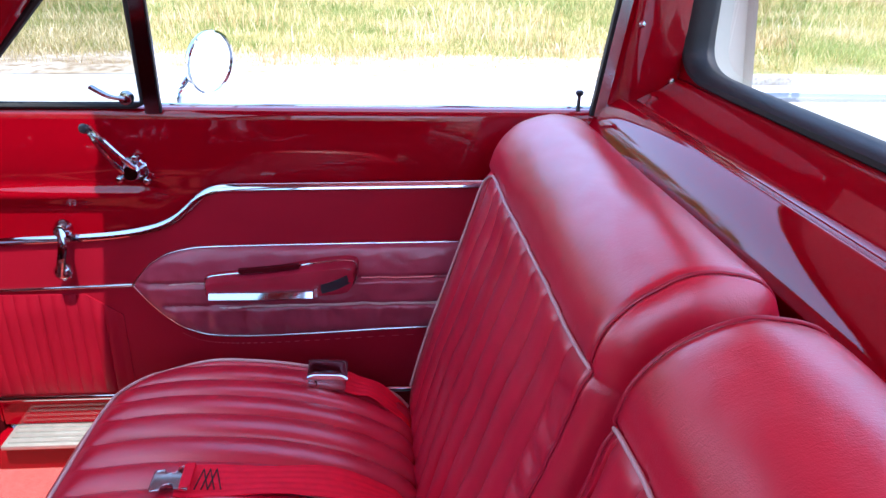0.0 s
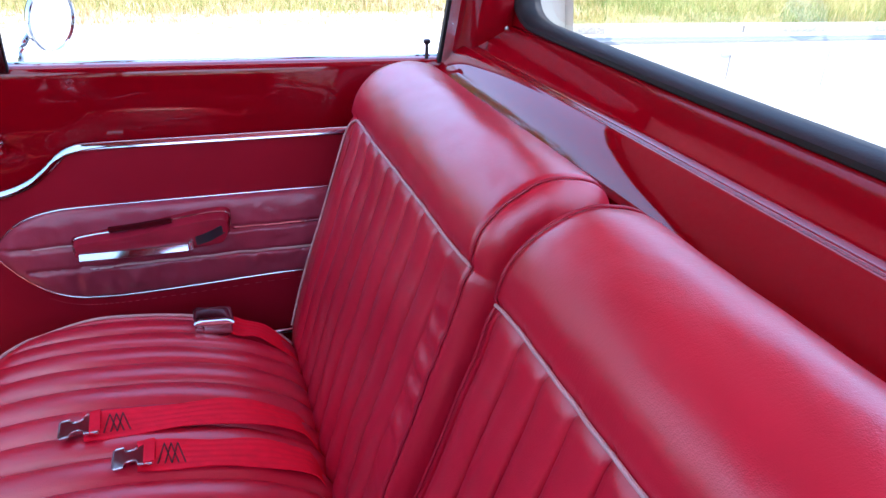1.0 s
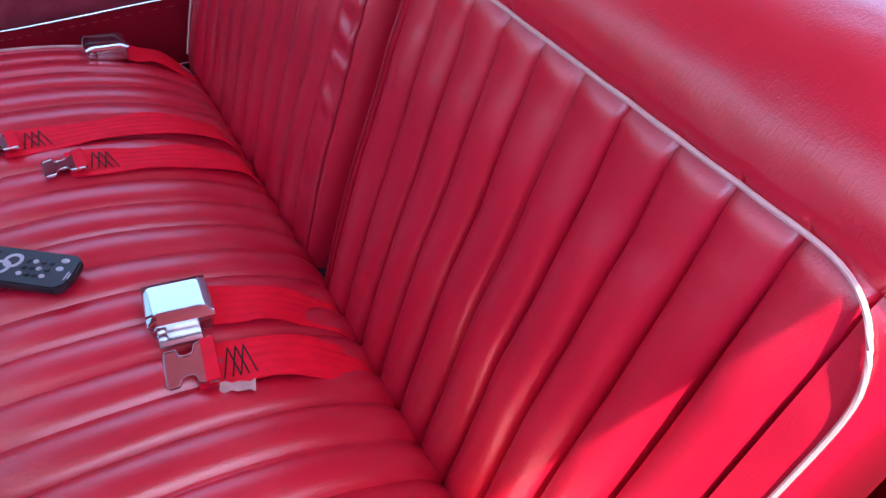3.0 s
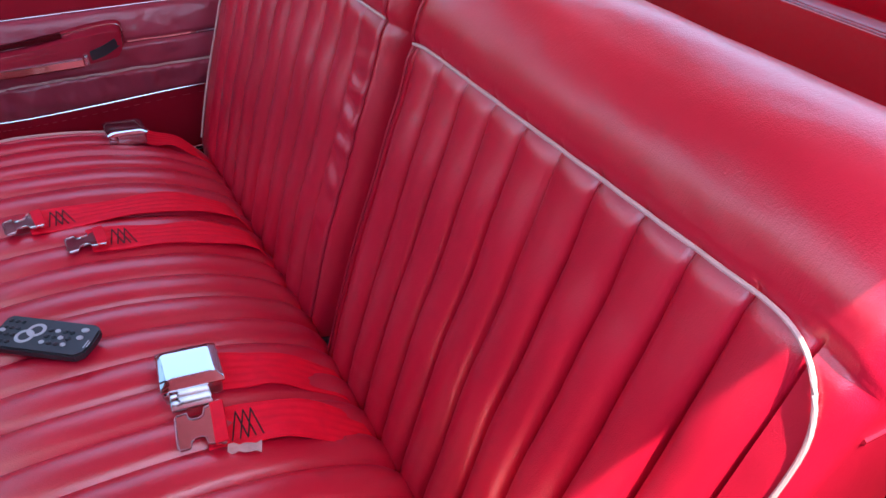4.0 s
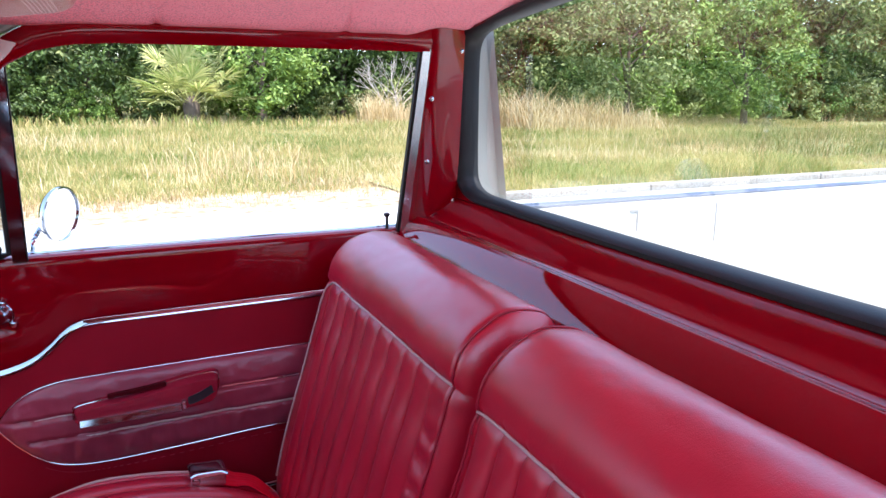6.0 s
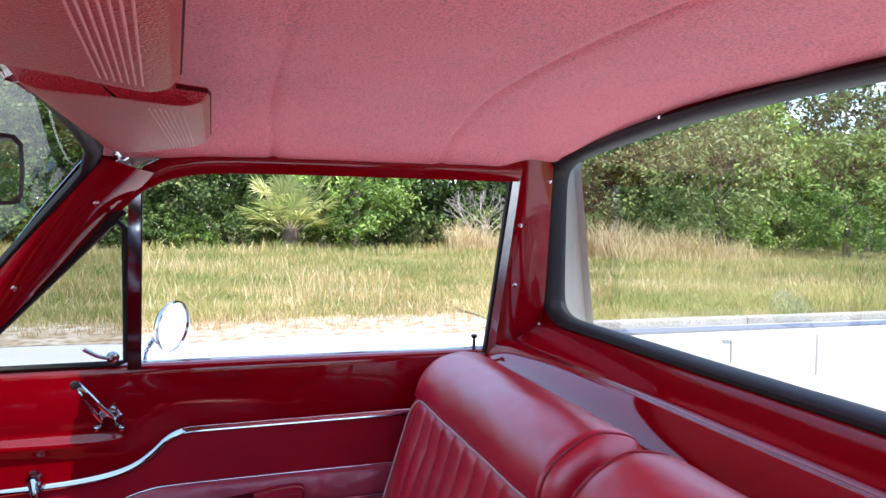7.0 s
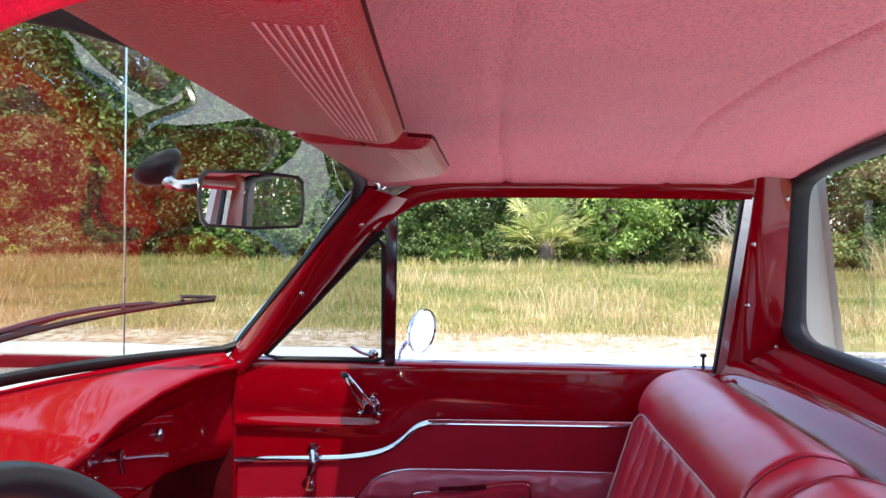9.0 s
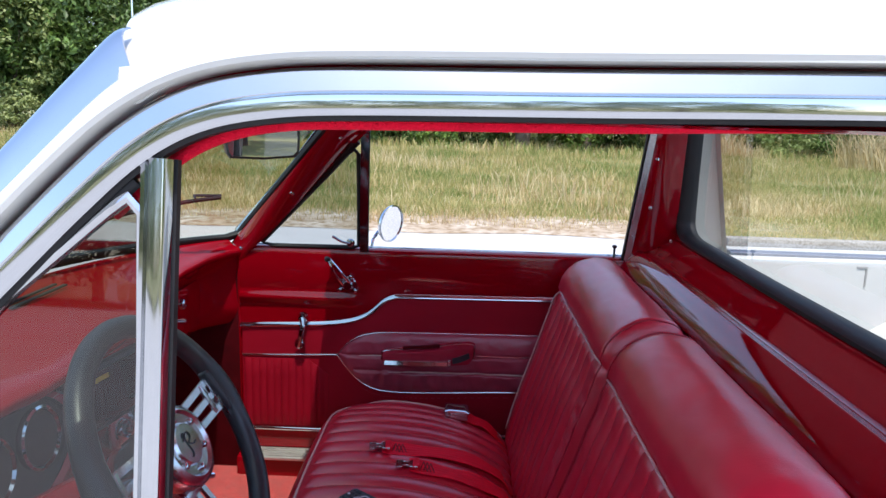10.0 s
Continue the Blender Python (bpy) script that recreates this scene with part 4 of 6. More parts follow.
        path.append(surf(width - e0 - R * (1 - math.sin(th)), index_at(zp - R * (1 - math.cos(th))), 0.0036))
    path += [surf(width - e0, index_at(z), 0.0030) for z in [lerp(zp - R - 0.012, 0.41, k / 24) for k in range(25)]]
    for _ in range(6):
        path = [path[0]] + [(a + b * 2 + c) / 4 for a, b, c in zip(path, path[1:], path[2:])] + [path[-1]]
    part("piping", bar(path, 0.0020, 8), M_PIPING, ob, "pale piping")
    part("inner_piping", bar([surf(max(r_in, 0.006), i, 0.0022) for i in range(2, 76)], 0.0016, 8), M_REDPIPE, ob)
    if r_in > 0.03:
        part("inner_seam", bar([surf(0.006, i, 0.002) for i in range(4, 72, 2)], 0.0016, 8), M_REDPIPE, ob)
    part("side_seam", bar([(0.100, y_out + sgn * 0.0005, 0.765), (0.16, y_out + sgn * 0.001, 0.757), (0.235, y_out + sgn * 0.0005, 0.752)], 0.0022, 6), M_REDPIPE, ob)
    return ob


seat = thing("bench_seat", "red vinyl bench seat with split pleated backrest and pale piping", "car seat")
seat_back(0.017, 0.654, "seat_back", "pleated red vinyl backrest half, wrinkled near the split", 1.0, 0.032)
seat_back(-0.012, -0.578, "seat_back", "pleated red vinyl backrest half, sunlit at its edge", 5.0, 0.014)

CUSH = [(-0.030, 0.365), (-0.056, 0.417), (-0.10, 0.450), (-0.16, 0.478), (-0.24, 0.498), (-0.32, 0.508), (-0.40, 0.510), (-0.465, 0.504), (-0.512, 0.490), (-0.540, 0.455), (-0.548, 0.40), (-0.545, 0.33), (-0.530, 0.262), (-0.45, 0.245), (-0.20, 0.245), (-0.03, 0.255), (-0.035, 0.30)]
CUSH_P = smooth_path([(x, 0, z) for x, z in CUSH], 6, closed=True)
PIPE_F = 48


def cushion_z(x, y):
    """Top of the bench cushion."""
    z = on_line(-x, [(-p.x, p.z) for p in sorted(CUSH_P[:PIPE_F + 1], key=lambda p: -p.x)])
    return z - 0.018 * smoothstep(0.42, 0.62, abs(y)) - round_in(0.625 - abs(y), 0.03) * 0.6 + 0.004


def bench():
    half, n = 0.622, 330
    m = len(CUSH_P)
    nor = []
    for i in range(m):
        t = (CUSH_P[(i + 1) % m] - CUSH_P[i - 1]).normalized()
        nor.append(Vector((-t.z, 0, t.x)) * -1)
    rows = []
    pitch = 0.0515
    for j in range(n + 1):
        y = lerp(-half, half, j / n)
        d = half - abs(y)
        fall = 0.018 * smoothstep(0.42, 0.62, abs(y))
        pull = round_in(d, 0.115)
        edge = round_in(d, 0.030)
        row = []
        for i, p in enumerate(CUSH_P):
            x = p.x + (pull * smoothstep(-0.30, -0.50, p.x))
            q = Vector((x, y, p.z - (fall if p.z > 0.38 else 0)))
            off = -edge
            if i < PIPE_F:
                f = ((y + half - 0.028) / pitch) % 1.0
                if d > 0.028:
                    hump = math.sqrt(max(1 - (2 * f - 1) ** 2, 0))
                    off += (0.0135 * hump - 0.008) * smoothstep(PIPE_F, PIPE_F - 6, i) * smoothstep(-1, 4, i)
                off -= 0.003 * math.exp(-(((i - PIPE_F) / 1.3) ** 2))
            if p.z > 0.3:
                off += 0.003 * noise.noise((y * 5, p.x * 7, 2.2))
            row.append(q + nor[i] * off)
        rows.append(row)
    bm, vs = grid(rows, close_u=True)
    bm.faces.new(vs[0])
    bm.faces.new(vs[-1])
    ob = part("seat_cushion", bm, M_VINYL, seat, "wide cushion with lengthwise pleats", smooth=60)
    front = [rows[j][PIPE_F] + nor[PIPE_F] * 0.002 for j in range(4, n - 3, 3)]
    right = [rows[n - 4][i] + nor[i] * 0.002 for i in range(PIPE_F - 2, 3, -3)]
    left = [rows[4][i] + nor[i] * 0.002 for i in range(4, PIPE_F - 1, 3)]
    part("piping", bar(smooth_path(left + front + right, 2), 0.0026, 8), M_PIPING, ob, "pale piping")
    part("base", box(-0.50, 0.0, -0.56, 0.56, 0.19, 0.262, 0.01), M_BLACK, seat, "dark seat frame")
    return ob


bench()
# added black block that keeps the gap between cushion and backrest dark
part("gap_filler", box(-0.10, 0.03, -0.604, 0.604, 0.262, 0.375, 0.01), M_BLACK, seat, "dark filler block added to darken the gap behind the cushion")
part("back_frame", box(0.06, 0.235, -0.52, 0.52, 0.19, 0.345, 0.02), M_BLACK, seat, "dark steel frame")


# ---- seat belts ----
def belt(x_tip, y_tip, y_root, kind, label, lift=0.004):
    ob = thing("seat_belt", label, "seat belt", "lap belts on the bench")
    way = Vector((-0.050 - x_tip, y_root - y_tip, 0))
    n = 26
    across = Vector((-way.y, way.x, 0)).normalized()
    x_end = x_tip + (0.028 if kind == "tongue" else 0.050)
    mid = []
    for i in range(n + 1):
        t = i / n
        x, y = lerp(x_end, -0.035, t), lerp(y_tip + (x_end - x_tip) * way.y / way.x, y_root, t)
        z = cushion_z(x, y) + lift + 0.005 * math.sin(min(t * 1.15, 1) * math.pi) ** 2 + 0.004 * math.sin(t * 7 + y * 9)
        if t > 0.9:
            z -= 0.03 * (t - 0.9) / 0.1
        if kind == "buckle" and t < 0.25:
            z += 0.012 * (1 - t / 0.25)
        mid.append(Vector((x, y, z)))
    rows = [[p + across * (0.0275 * s) + Vector((0, 0, 0.0004 * math.cos(s * 15.7) * (abs(s) < 0.97) + 0.002 * s * math.sin(i * 0.5))) for s in [k / 20 - 1 for k in range(41)]] for i, p in enumerate(mid)]
    part("webbing", slab(rows, 0.0018, (0, 0, -1)), M_BELT, ob, "red webbing strap")
    frame_m = Matrix.Translation((x_tip, y_tip, cushion_z(x_tip + 0.03, y_tip) + 0.006)) @ Matrix.Rotation(math.atan2(way.y, way.x), 4, "Z") @ Matrix.Rotation(radians(4 if kind == "buckle" else -3), 4, "Y") @ Matrix.Rotation(radians(-5 if kind == "buckle" else -10 if y_tip > 0 else 0), 4, "X")
    if kind == "tongue":
        # flat tongue, notched on both sides, its bright edge turned up
        edge = [(0.000, -0.020), (0.002, -0.023), (0.012, -0.023), (0.014, -0.015), (0.018, -0.0125), (0.024, -0.0125), (0.028, -0.015), (0.030, -0.024), (0.046, -0.029), (0.048, -0.026), (0.048, 0.026), (0.046, 0.029), (0.030, 0.024), (0.028, 0.015), (0.024, 0.0125), (0.018, 0.0125), (0.014, 0.015), (0.012, 0.023), (0.002, 0.023), (0.000, 0.020)]
        bm = bmesh.new()
        vs = [bm.verts.new((x, y, 0)) for x, y in edge]
        face = bm.faces.new(vs)
        ext = bmesh.ops.extrude_face_region(bm, geom=[face])
        for v in ext["geom"]:
            if isinstance(v, bmesh.types.BMVert):
                v.co.z += 0.0028
        bmesh.ops.bevel(bm, geom=bm.edges[:], offset=0.0006, segments=2, affect="EDGES")
        bm.transform(frame_m)
        part("tongue", bm, M_CHROME, ob, "chrome tongue plate")
        rim = sweep([(x, y, 0.003) for x, y in edge], ring(0.0011, 6), closed=True)
        rim.transform(frame_m)
        part("edge", rim, M_STEEL, ob, "bright rolled edge")
        bm = box(0.036, 0.050, -0.0275, 0.0275, -0.001, 0.0058, 0.002)
        bm.transform(frame_m)
        part("loop", bm, M_BELT, ob, "sewn webbing loop")
        bm = bmesh.new()
        for k in range(4):
            a = Vector((0.052 + 0.008 * k, -0.019, 0.0)), Vector((0.060 + 0.008 * k, 0.019, 0.0))
            b = Vector((0.060 + 0.008 * k, -0.019, 0.0)), Vector((0.052 + 0.008 * k, 0.019, 0.0))
            for p, q in (a, b)[k % 2:k % 2 + 1] if k in (0, 3) else (a, b):
                pts = [p.lerp(q, s / 4) for s in range(5)]
                w = []
                for c in pts:
                    g = frame_m @ c
                    i = min(range(len(mid)), key=lambda h: abs(mid[h].x - g.x))
                    j = min(i + 1, n) if mid[i].x < g.x else max(i - 1, 0)
                    za = mid[i].z if abs(mid[j].x - mid[i].x) < 1e-6 else lerp(mid[i].z, mid[j].z, (g.x - mid[i].x) / (mid[j].x - mid[i].x))
                    w.append(Vector((g.x, g.y, za + 0.0015)))
                add(bm, bar(w, 0.0008, 5))
        part("stitching", bm, M_STITCH, ob, "black zigzag stitching")
    else:
        # lift-cover buckle: body with rolled sides and a domed cover
        body = box(0.0, 0.060, -0.031, 0.031, -0.004, 0.018, 0.004, 3)
        body.transform(frame_m)
        part("buckle", body, M_STEEL, ob, "chrome buckle body")
        rows = [[(lerp(-0.003, 0.062, a / 10), lerp(-0.0335, 0.0335, b / 12), 0.0180 + 0.0060 * (1 - (2 * b / 12 - 1) ** 10) * (1 - (2 * a / 10 - 1) ** 12 * 0.6)) for b in range(13)] for a in range(11)]
        lid = slab(rows, 0.002, (0, 0, -1))
        lid.transform(frame_m)
        part("cover", lid, M_CHROME, ob, "polished lift cover")
        if y_tip < 0:
            tab = box(0.004, 0.046, -0.050, -0.030, 0.001, 0.005, 0.0015)
            tab.transform(frame_m)
            part("base_tab", tab, M_STEEL, ob, "bright buckle base")
        for s in (-1, 1):
            lug = turned([(0.0, 0.004), (0.006, 0.003), (0.008, 0.0), (0.008, -0.004)], 14, (0, s, 0))
            lug.transform(frame_m @ Matrix.Translation((0.006, s * 0.031, 0.010)))
            part("pivot", lug, M_CHROME, ob)
    return ob


belt(-0.212, 0.556, 0.560, "buckle", "red webbing lap belt with chrome lift buckle at the cushion's edge")
belt(-0.380, 0.276, 0.312, "tongue", "red webbing lap belt with chrome tongue and black stitching")
belt(-0.312, 0.208, 0.222, "tongue", "red webbing lap belt with chrome tongue, frayed at the stitching")
belt(-0.254, -0.084, -0.102, "buckle", "red webbing lap belt with polished chrome lift buckle")
belt(-0.256, -0.160, -0.190, "tongue", "red webbing lap belt with chrome tongue and zigzag stitching")
bm = slab([[(0.034 * i / 6, (0.0055 + 0.0015 * math.sin(i * 2.3)) * k, 0.001 * math.sin(i + k)) for k in (-1, 0, 1)] for i in range(7)], 0.0012, (0, 0, 1))
bm.transform(Matrix.Translation((-0.215, -0.196, cushion_z(-0.2, -0.19) + 0.006)) @ Matrix.Rotation(-0.35, 4, "Z"))
fray = tagged(part("frayed_tab", bm, M_SEDGE), "pale frayed end of belt webbing lying on the seat", "webbing")

# ---- remote control on the cushion ----
remote = thing("remote_control", "small black remote control with grey keys lying on the bench", "remote control")
RM = Matrix.Translation((-0.354, 0.026, cushion_z(-0.354, 0.026) + 0.012)) @ Matrix.Rotation(radians(-38), 4, "Z") @ Matrix.Rotation(radians(-1.5), 4, "Y")
bm = bmesh.new()
edge = [(-0.058, -0.020), (-0.053, -0.0255), (0.050, -0.0255), (0.058, -0.018), (0.060, 0.0), (0.058, 0.018), (0.050, 0.0255), (-0.053, 0.0255), (-0.058, 0.020)]
face = bm.faces.new([bm.verts.new((x, y, -0.0065)) for x, y in edge])
for v in bmesh.ops.extrude_face_region(bm, geom=[face])["geom"]:
    if isinstance(v, bmesh.types.BMVert):
        v.co.z = 0.0045
bmesh.ops.bevel(bm, geom=bm.edges[:], offset=0.002, segments=2, affect="EDGES")
bm.transform(RM)
part("body", bm, M_BLACK, remote)


def key(x, y, rx, ry, material, name="key"):
    bm = turned([(1.0, 0.0), (0.96, 0.0010), (0.75, 0.0016), (0.0, 0.0018)], 14)
    bm.transform(RM @ Matrix.Translation((x, y, 0.0044)) @ Matrix.Diagonal((rx, ry, 1, 1)))
    part(name, bm, material, remote)


for i in range(4):
    for j in range(3):
        key(0.004 + 0.0085 * i, -0.011 + 0.0095 * j, 0.0032, 0.0028, M_BLACK if (i + j) % 3 else M_GREYKEY)
for i in range(3):
    for j in range(4):
        key(-0.050 + 0.0078 * i, -0.016 + 0.0105 * j, 0.0030, 0.0026, M_BLACK)
key(0.042, 0.014, 0.0048, 0.0036, M_GREYKEY)
key(0.042, 0.002, 0.0042, 0.0032, M_GREYKEY)
key(-0.050, 0.0, 0.0035, 0.003, M_GREYKEY)
bm = bmesh.new()
for s in (-1, 1):
    add(bm, sweep([(0.0085 * math.cos(2 * math.pi * k / 20), 0.0085 * math.sin(2 * math.pi * k / 20), 0) for k in range(20)], ring(0.0021, 6, 1, 0.5), closed=True), RM @ Matrix.Translation((-0.016 + 0.004 * s, 0.0055 * s, 0.0048)))
part("ring_key", bm, M_GREYKEY, remote, "grey ring keys")
for k, w in enumerate((0.012, 0.008)):
    bm = box(0.053 + 0.003 * k, 0.0545 + 0.003 * k, -w / 2 - 0.006, w / 2 - 0.006, 0.0044, 0.0048, 0, 1)
    bm.transform(RM)
    part("mark", bm, M_GREYKEY, remote)

# ---- dashboard ----
dash = thing("dashboard", "glossy red metal dashboard with a rounded brow and glove box", "dashboard")
rows = []
for j in range(61):
    y = lerp(-0.745, 0.745, j / 60)
    u = min(abs(y) / 0.785, 1.0)
    ws = Vector((-1.13 + 0.275 * u**2.6, y, 0.900))
    bx = on_line(y, [(-0.75, -0.84), (-0.62, -0.79), (-0.35, -0.74), (-0.10, -0.755), (0.05, -0.79), (0.25, -0.842), (0.45, -0.868), (0.60, -0.862), (0.68, -0.842), (0.72, -0.822), (0.75, -0.802)])
    bz = on_line(y, [(-0.75, 0.885), (-0.4, 0.915), (-0.1, 0.900), (0.1, 0.884), (0.45, 0.884), (0.66, 0.884), (0.75, 0.884)])
    deep = smoothstep(0.74, 0.60, abs(y))
    fx = on_line(y, [(-0.75, -0.85), (-0.6, -0.82), (-0.1, -0.83), (0.1, -0.87), (0.3, -0.905), (0.6, -0.905), (0.68, -0.885), (0.72, -0.850), (0.75, -0.818)])
    pts = [ws, ws + Vector((0.03, 0, 0.004)), Vector((lerp(ws.x, bx, 0.5), y, lerp(0.902, bz, 0.5) + 0.008)), Vector((bx - 0.03, y, bz + 0.004)), Vector((bx, y, bz - 0.004)), Vector((bx + 0.004, y, bz - 0.016)), Vector((bx - 0.012, y, bz - 0.030)), Vector((fx + 0.004, y, bz - 0.065)), Vector((fx, y, 0.785)), Vector((fx + 0.003, y, 0.74)), Vector((fx + 0.004, y, 0.70)), Vector((fx - 0.012, y, 0.668)), Vector((fx - 0.04, y, 0.655)), Vector((fx - 0.10, y, 0.660))]
    rows.append(smooth_path(pts, 5))
part("dash_panel", slab(rows, 0.004, (-0.5, 0, -0.5)), M_DASH, dash, "glossy red metal")
for k in range(2):
    # solid near-black strips stand for the shade inside the vent slots
    part("vent_slot", box(-1.02 + 0.022 * k, -1.012 + 0.022 * k, -0.02, 0.16, 0.9085, 0.9125, 0.001), M_DARK, dash)
# glove box lid and its button
lid = [[Vector((-0.9005 + 0.002 * math.sin(v * math.pi), lerp(0.22, 0.63, u), lerp(0.690, 0.815, v))) for u in [i / 12 for i in range(13)]] for v in [k / 8 for k in range(9)]]
glove = part("glove_box_lid", slab(lid, 0.004, (1, 0, 0)), M_PAINT, dash)
part("button", turned([(0.014, 0.0), (0.013, 0.008), (0.008, 0.012), (0.0, 0.013)], 18, (1, 0, 0)), M_CHROME, glove, "chrome glove box button", loc=(-0.895, 0.50, 0.778))
part("pull", add(turned([(0.007, 0.0), (0.006, 0.012), (0.010, 0.016), (0.009, 0.024), (0.0, 0.026)], 16, (1, 0, 0.1)), bar([(0.02, 0, -0.005), (0.024, 0, -0.03)], 0.004)), M_CHROME, dash, "chrome dash knob", loc=(-0.885, 0.30, 0.800))
# instrument pod before the driver
pod = part("instrument_bezel", turned([(0.155, 0.0), (0.160, 0.010), (0.152, 0.018), (0.142, 0.012), (0.140, 0.0)], 40, (1, 0, 0.12)), M_CHROME, dash, "oval chrome instrument surround")
pod.location, pod.scale = (-0.813, -0.38, 0.785), (1, 1.35, 0.60)
face = part("gauge_panel", turned([(0.0, 0.002), (0.142, 0.002), (0.142, 0.0)], 40, (1, 0, 0.12)), M_GAUGE, dash)
face.location, face.scale = (-0.811, -0.38, 0.785), (1, 1.35, 0.60)
for gy in (-0.49, -0.38, -0.27):
    part("gauge", turned([(0.046, 0.0), (0.048, 0.010), (0.044, 0.012), (0.040, 0.006), (0.0, 0.004)], 28, (1, 0, 0.12)), M_CHROME, dash, "chrome ringed gauge", loc=(-0.807, gy, 0.790))
    part("dial", turned([(0.0, 0.0085), (0.040, 0.0085), (0.040, 0.006)], 24, (1, 0, 0.12)), M_GAUGE, dash, loc=(-0.807, gy, 0.790))

# screen and chrome controls in the middle of the dash
tablet = thing("dash_screen", "black head-unit screen standing out of the dash", "screen")
TM = Matrix.Translation((-0.795, -0.075, 0.785)) @ Matrix.Rotation(radians(-8), 4, "Y") @ Matrix.Rotation(radians(-12), 4, "Z")
for nm, b, m in (("case", box(-0.012, 0.008, -0.100, 0.100, -0.055, 0.055, 0.006), M_BLACK), ("display", box(0.0075, 0.0105, -0.090, 0.090, -0.046, 0.046, 0.001), M_SCREEN), ("bracket", box(-0.09, -0.01, -0.03, 0.03, -0.03, 0.02, 0.004), M_BLACK), ("mark", box(0.0102, 0.0112, -0.04, -0.005, 0.028, 0.036, 0), M_AMBER)):
    b.transform(TM)
    part(nm, b, m, tablet)
controls = thing("control_cluster", "chrome ringed control knobs under the dash screen", "controls")
part("plate", box(-0.86, -0.800, -0.06, 0.16, 0.655, 0.725, 0.012, 3), M_STEEL, controls, "polished control plate")
for ky, r in ((0.10, 0.030), (0.03, 0.020), (-0.03, 0.020)):
    part("dial", turned([(r, 0.0), (r, 0.006), (r * 0.85, 0.010), (r * 0.8, 0.006), (r * 0.5, 0.006), (r * 0.45, 0.018), (0.0, 0.02)], 26, (1, 0, 0.25)), M_CHROME, controls, loc=(-0.799, ky, 0.69))

# ---- steering wheel ----
steer = thing("steering_wheel", "black leather steering wheel with aluminium spokes and polished hub", "steering wheel")
SN = Vector((math.cos(radians(30)), 0, math.sin(radians(30))))
SM = Matrix.Translation((-0.544, -0.380, 0.843)) @ Matrix(((0, -math.sin(radians(30)), math.cos(radians(30)), 0), (1, 0, 0, 0), (0, math.cos(radians(30)), math.sin(radians(30)), 0), (0, 0, 0, 1)))


def steer_part(name, bm, m, parent, label=""):
    bm.transform(SM)
    return part(name, bm, m, parent, label)


rim = []
for k in range(64):
    a = 2 * math.pi * k / 64
    rim.append(Vector((0.174 * math.cos(a), 0.174 * math.sin(a), 0)))
bm = bmesh.new()
rows = []
for k, p in enumerate(rim):
    a = 2 * math.pi * k / 64
    fat = 0.0155 + 0.003 * sum(math.exp(-((((a - s + math.pi) % (2 * math.pi) - math.pi) / 0.22) ** 2)) for s in (radians(6), radians(174), radians(270)))
    rad = p.normalized()
    rows.append([p + rad * fat * math.cos(2 * math.pi * j / 14) + Vector((0, 0, fat * math.sin(2 * math.pi * j / 14))) for j in range(14)])
rim_ob = steer_part("rim", grid(rows, close_u=True, close_v=True)[0], M_BLACK, steer, "black stitched leather rim")
for s in (6, 174, 270):
    a = radians(s)
    m = Matrix.Rotation(a, 4, "Z")
    bm = bmesh.new()
    for y in (-0.020, 0.0, 0.020):
        add(bm, sweep([(0.045, y, -0.022), (0.09, y, -0.016), (0.160, y * 1.1, -0.002)], [(-0.005, -0.0025), (0.005, -0.0025), (0.005, 0.0025), (-0.005, 0.0025)]))
    for x in (0.062, 0.135, 0.155):
        add(bm, box(x - 0.007, x + 0.007, -0.024, 0.024, -0.022 + (x - 0.045) * 0.17 - 0.0025, -0.022 + (x - 0.045) * 0.17 + 0.0025, 0.001))
    bm.transform(m)
    spoke = steer_part("spoke", bm, M_STEEL, steer, "slotted brushed aluminium spoke")
    bm = box(0.150, 0.172, -0.036, 0.036, -0.010, 0.008, 0.006, 3)
    bm.transform(m)
    steer_part("spoke_cover", bm, M_BLACK, spoke)
hub = steer_part("hub", turned([(0.030, -0.09), (0.038, -0.06), (0.050, -0.03), (0.058, -0.012), (0.058, 0.004), (0.054, 0.010), (0.046, 0.013), (0.042, 0.009), (0.030, 0.008), (0.027, 0.012), (0.0, 0.013)], 44), M_STEEL, steer, "polished aluminium hub")
for k in range(6):
    a = radians(30 + 60 * k)
    bm = turned([(0.0046, 0.008), (0.0046, 0.0125), (0.003, 0.0135), (0.0, 0.0135)], 12)
    bm.transform(Matrix.Translation((0.036 * math.cos(a), 0.036 * math.sin(a), 0)))
    steer_part("bolt", bm, M_CHROME, hub)
for pts in ([(-0.010, 0.012), (-0.003, 0.016), (-0.006, 0.002), (-0.004, -0.012), (-0.010, -0.017)], [(-0.012, 0.007), (0.004, 0.014), (0.008, 0.006), (-0.002, 0.001), (0.007, -0.005), (0.015, -0.004)]):
    steer_part("emblem_line", bar([(x, y, 0.0132) for x, y in [(p.x, p.y) for p in smooth_path([(*q, 0) for q in pts], 5)]], 0.0008, 5), M_STITCH, hub)
steer_part("badge", box(0.150, 0.165, -0.028, 0.028, 0.0, 0.001, 0), M_CHROME, rim_ob)
steer_part("column", turned([(0.030, -0.45), (0.030, -0.10), (0.036, -0.085)], 24), M_PAINT, steer, "red steering column")
for s, l in ((1, 0.15), (-1, 0.12)):
    base = SM @ Vector((0, 0, -0.11))
    tip = SM @ Vector((s * l, -0.10 if s > 0 else -0.02, -0.075))
    part("stalk", bar([base, base.lerp(tip, 0.5), tip], 0.0045), M_CHROME, steer, "chrome column lever")


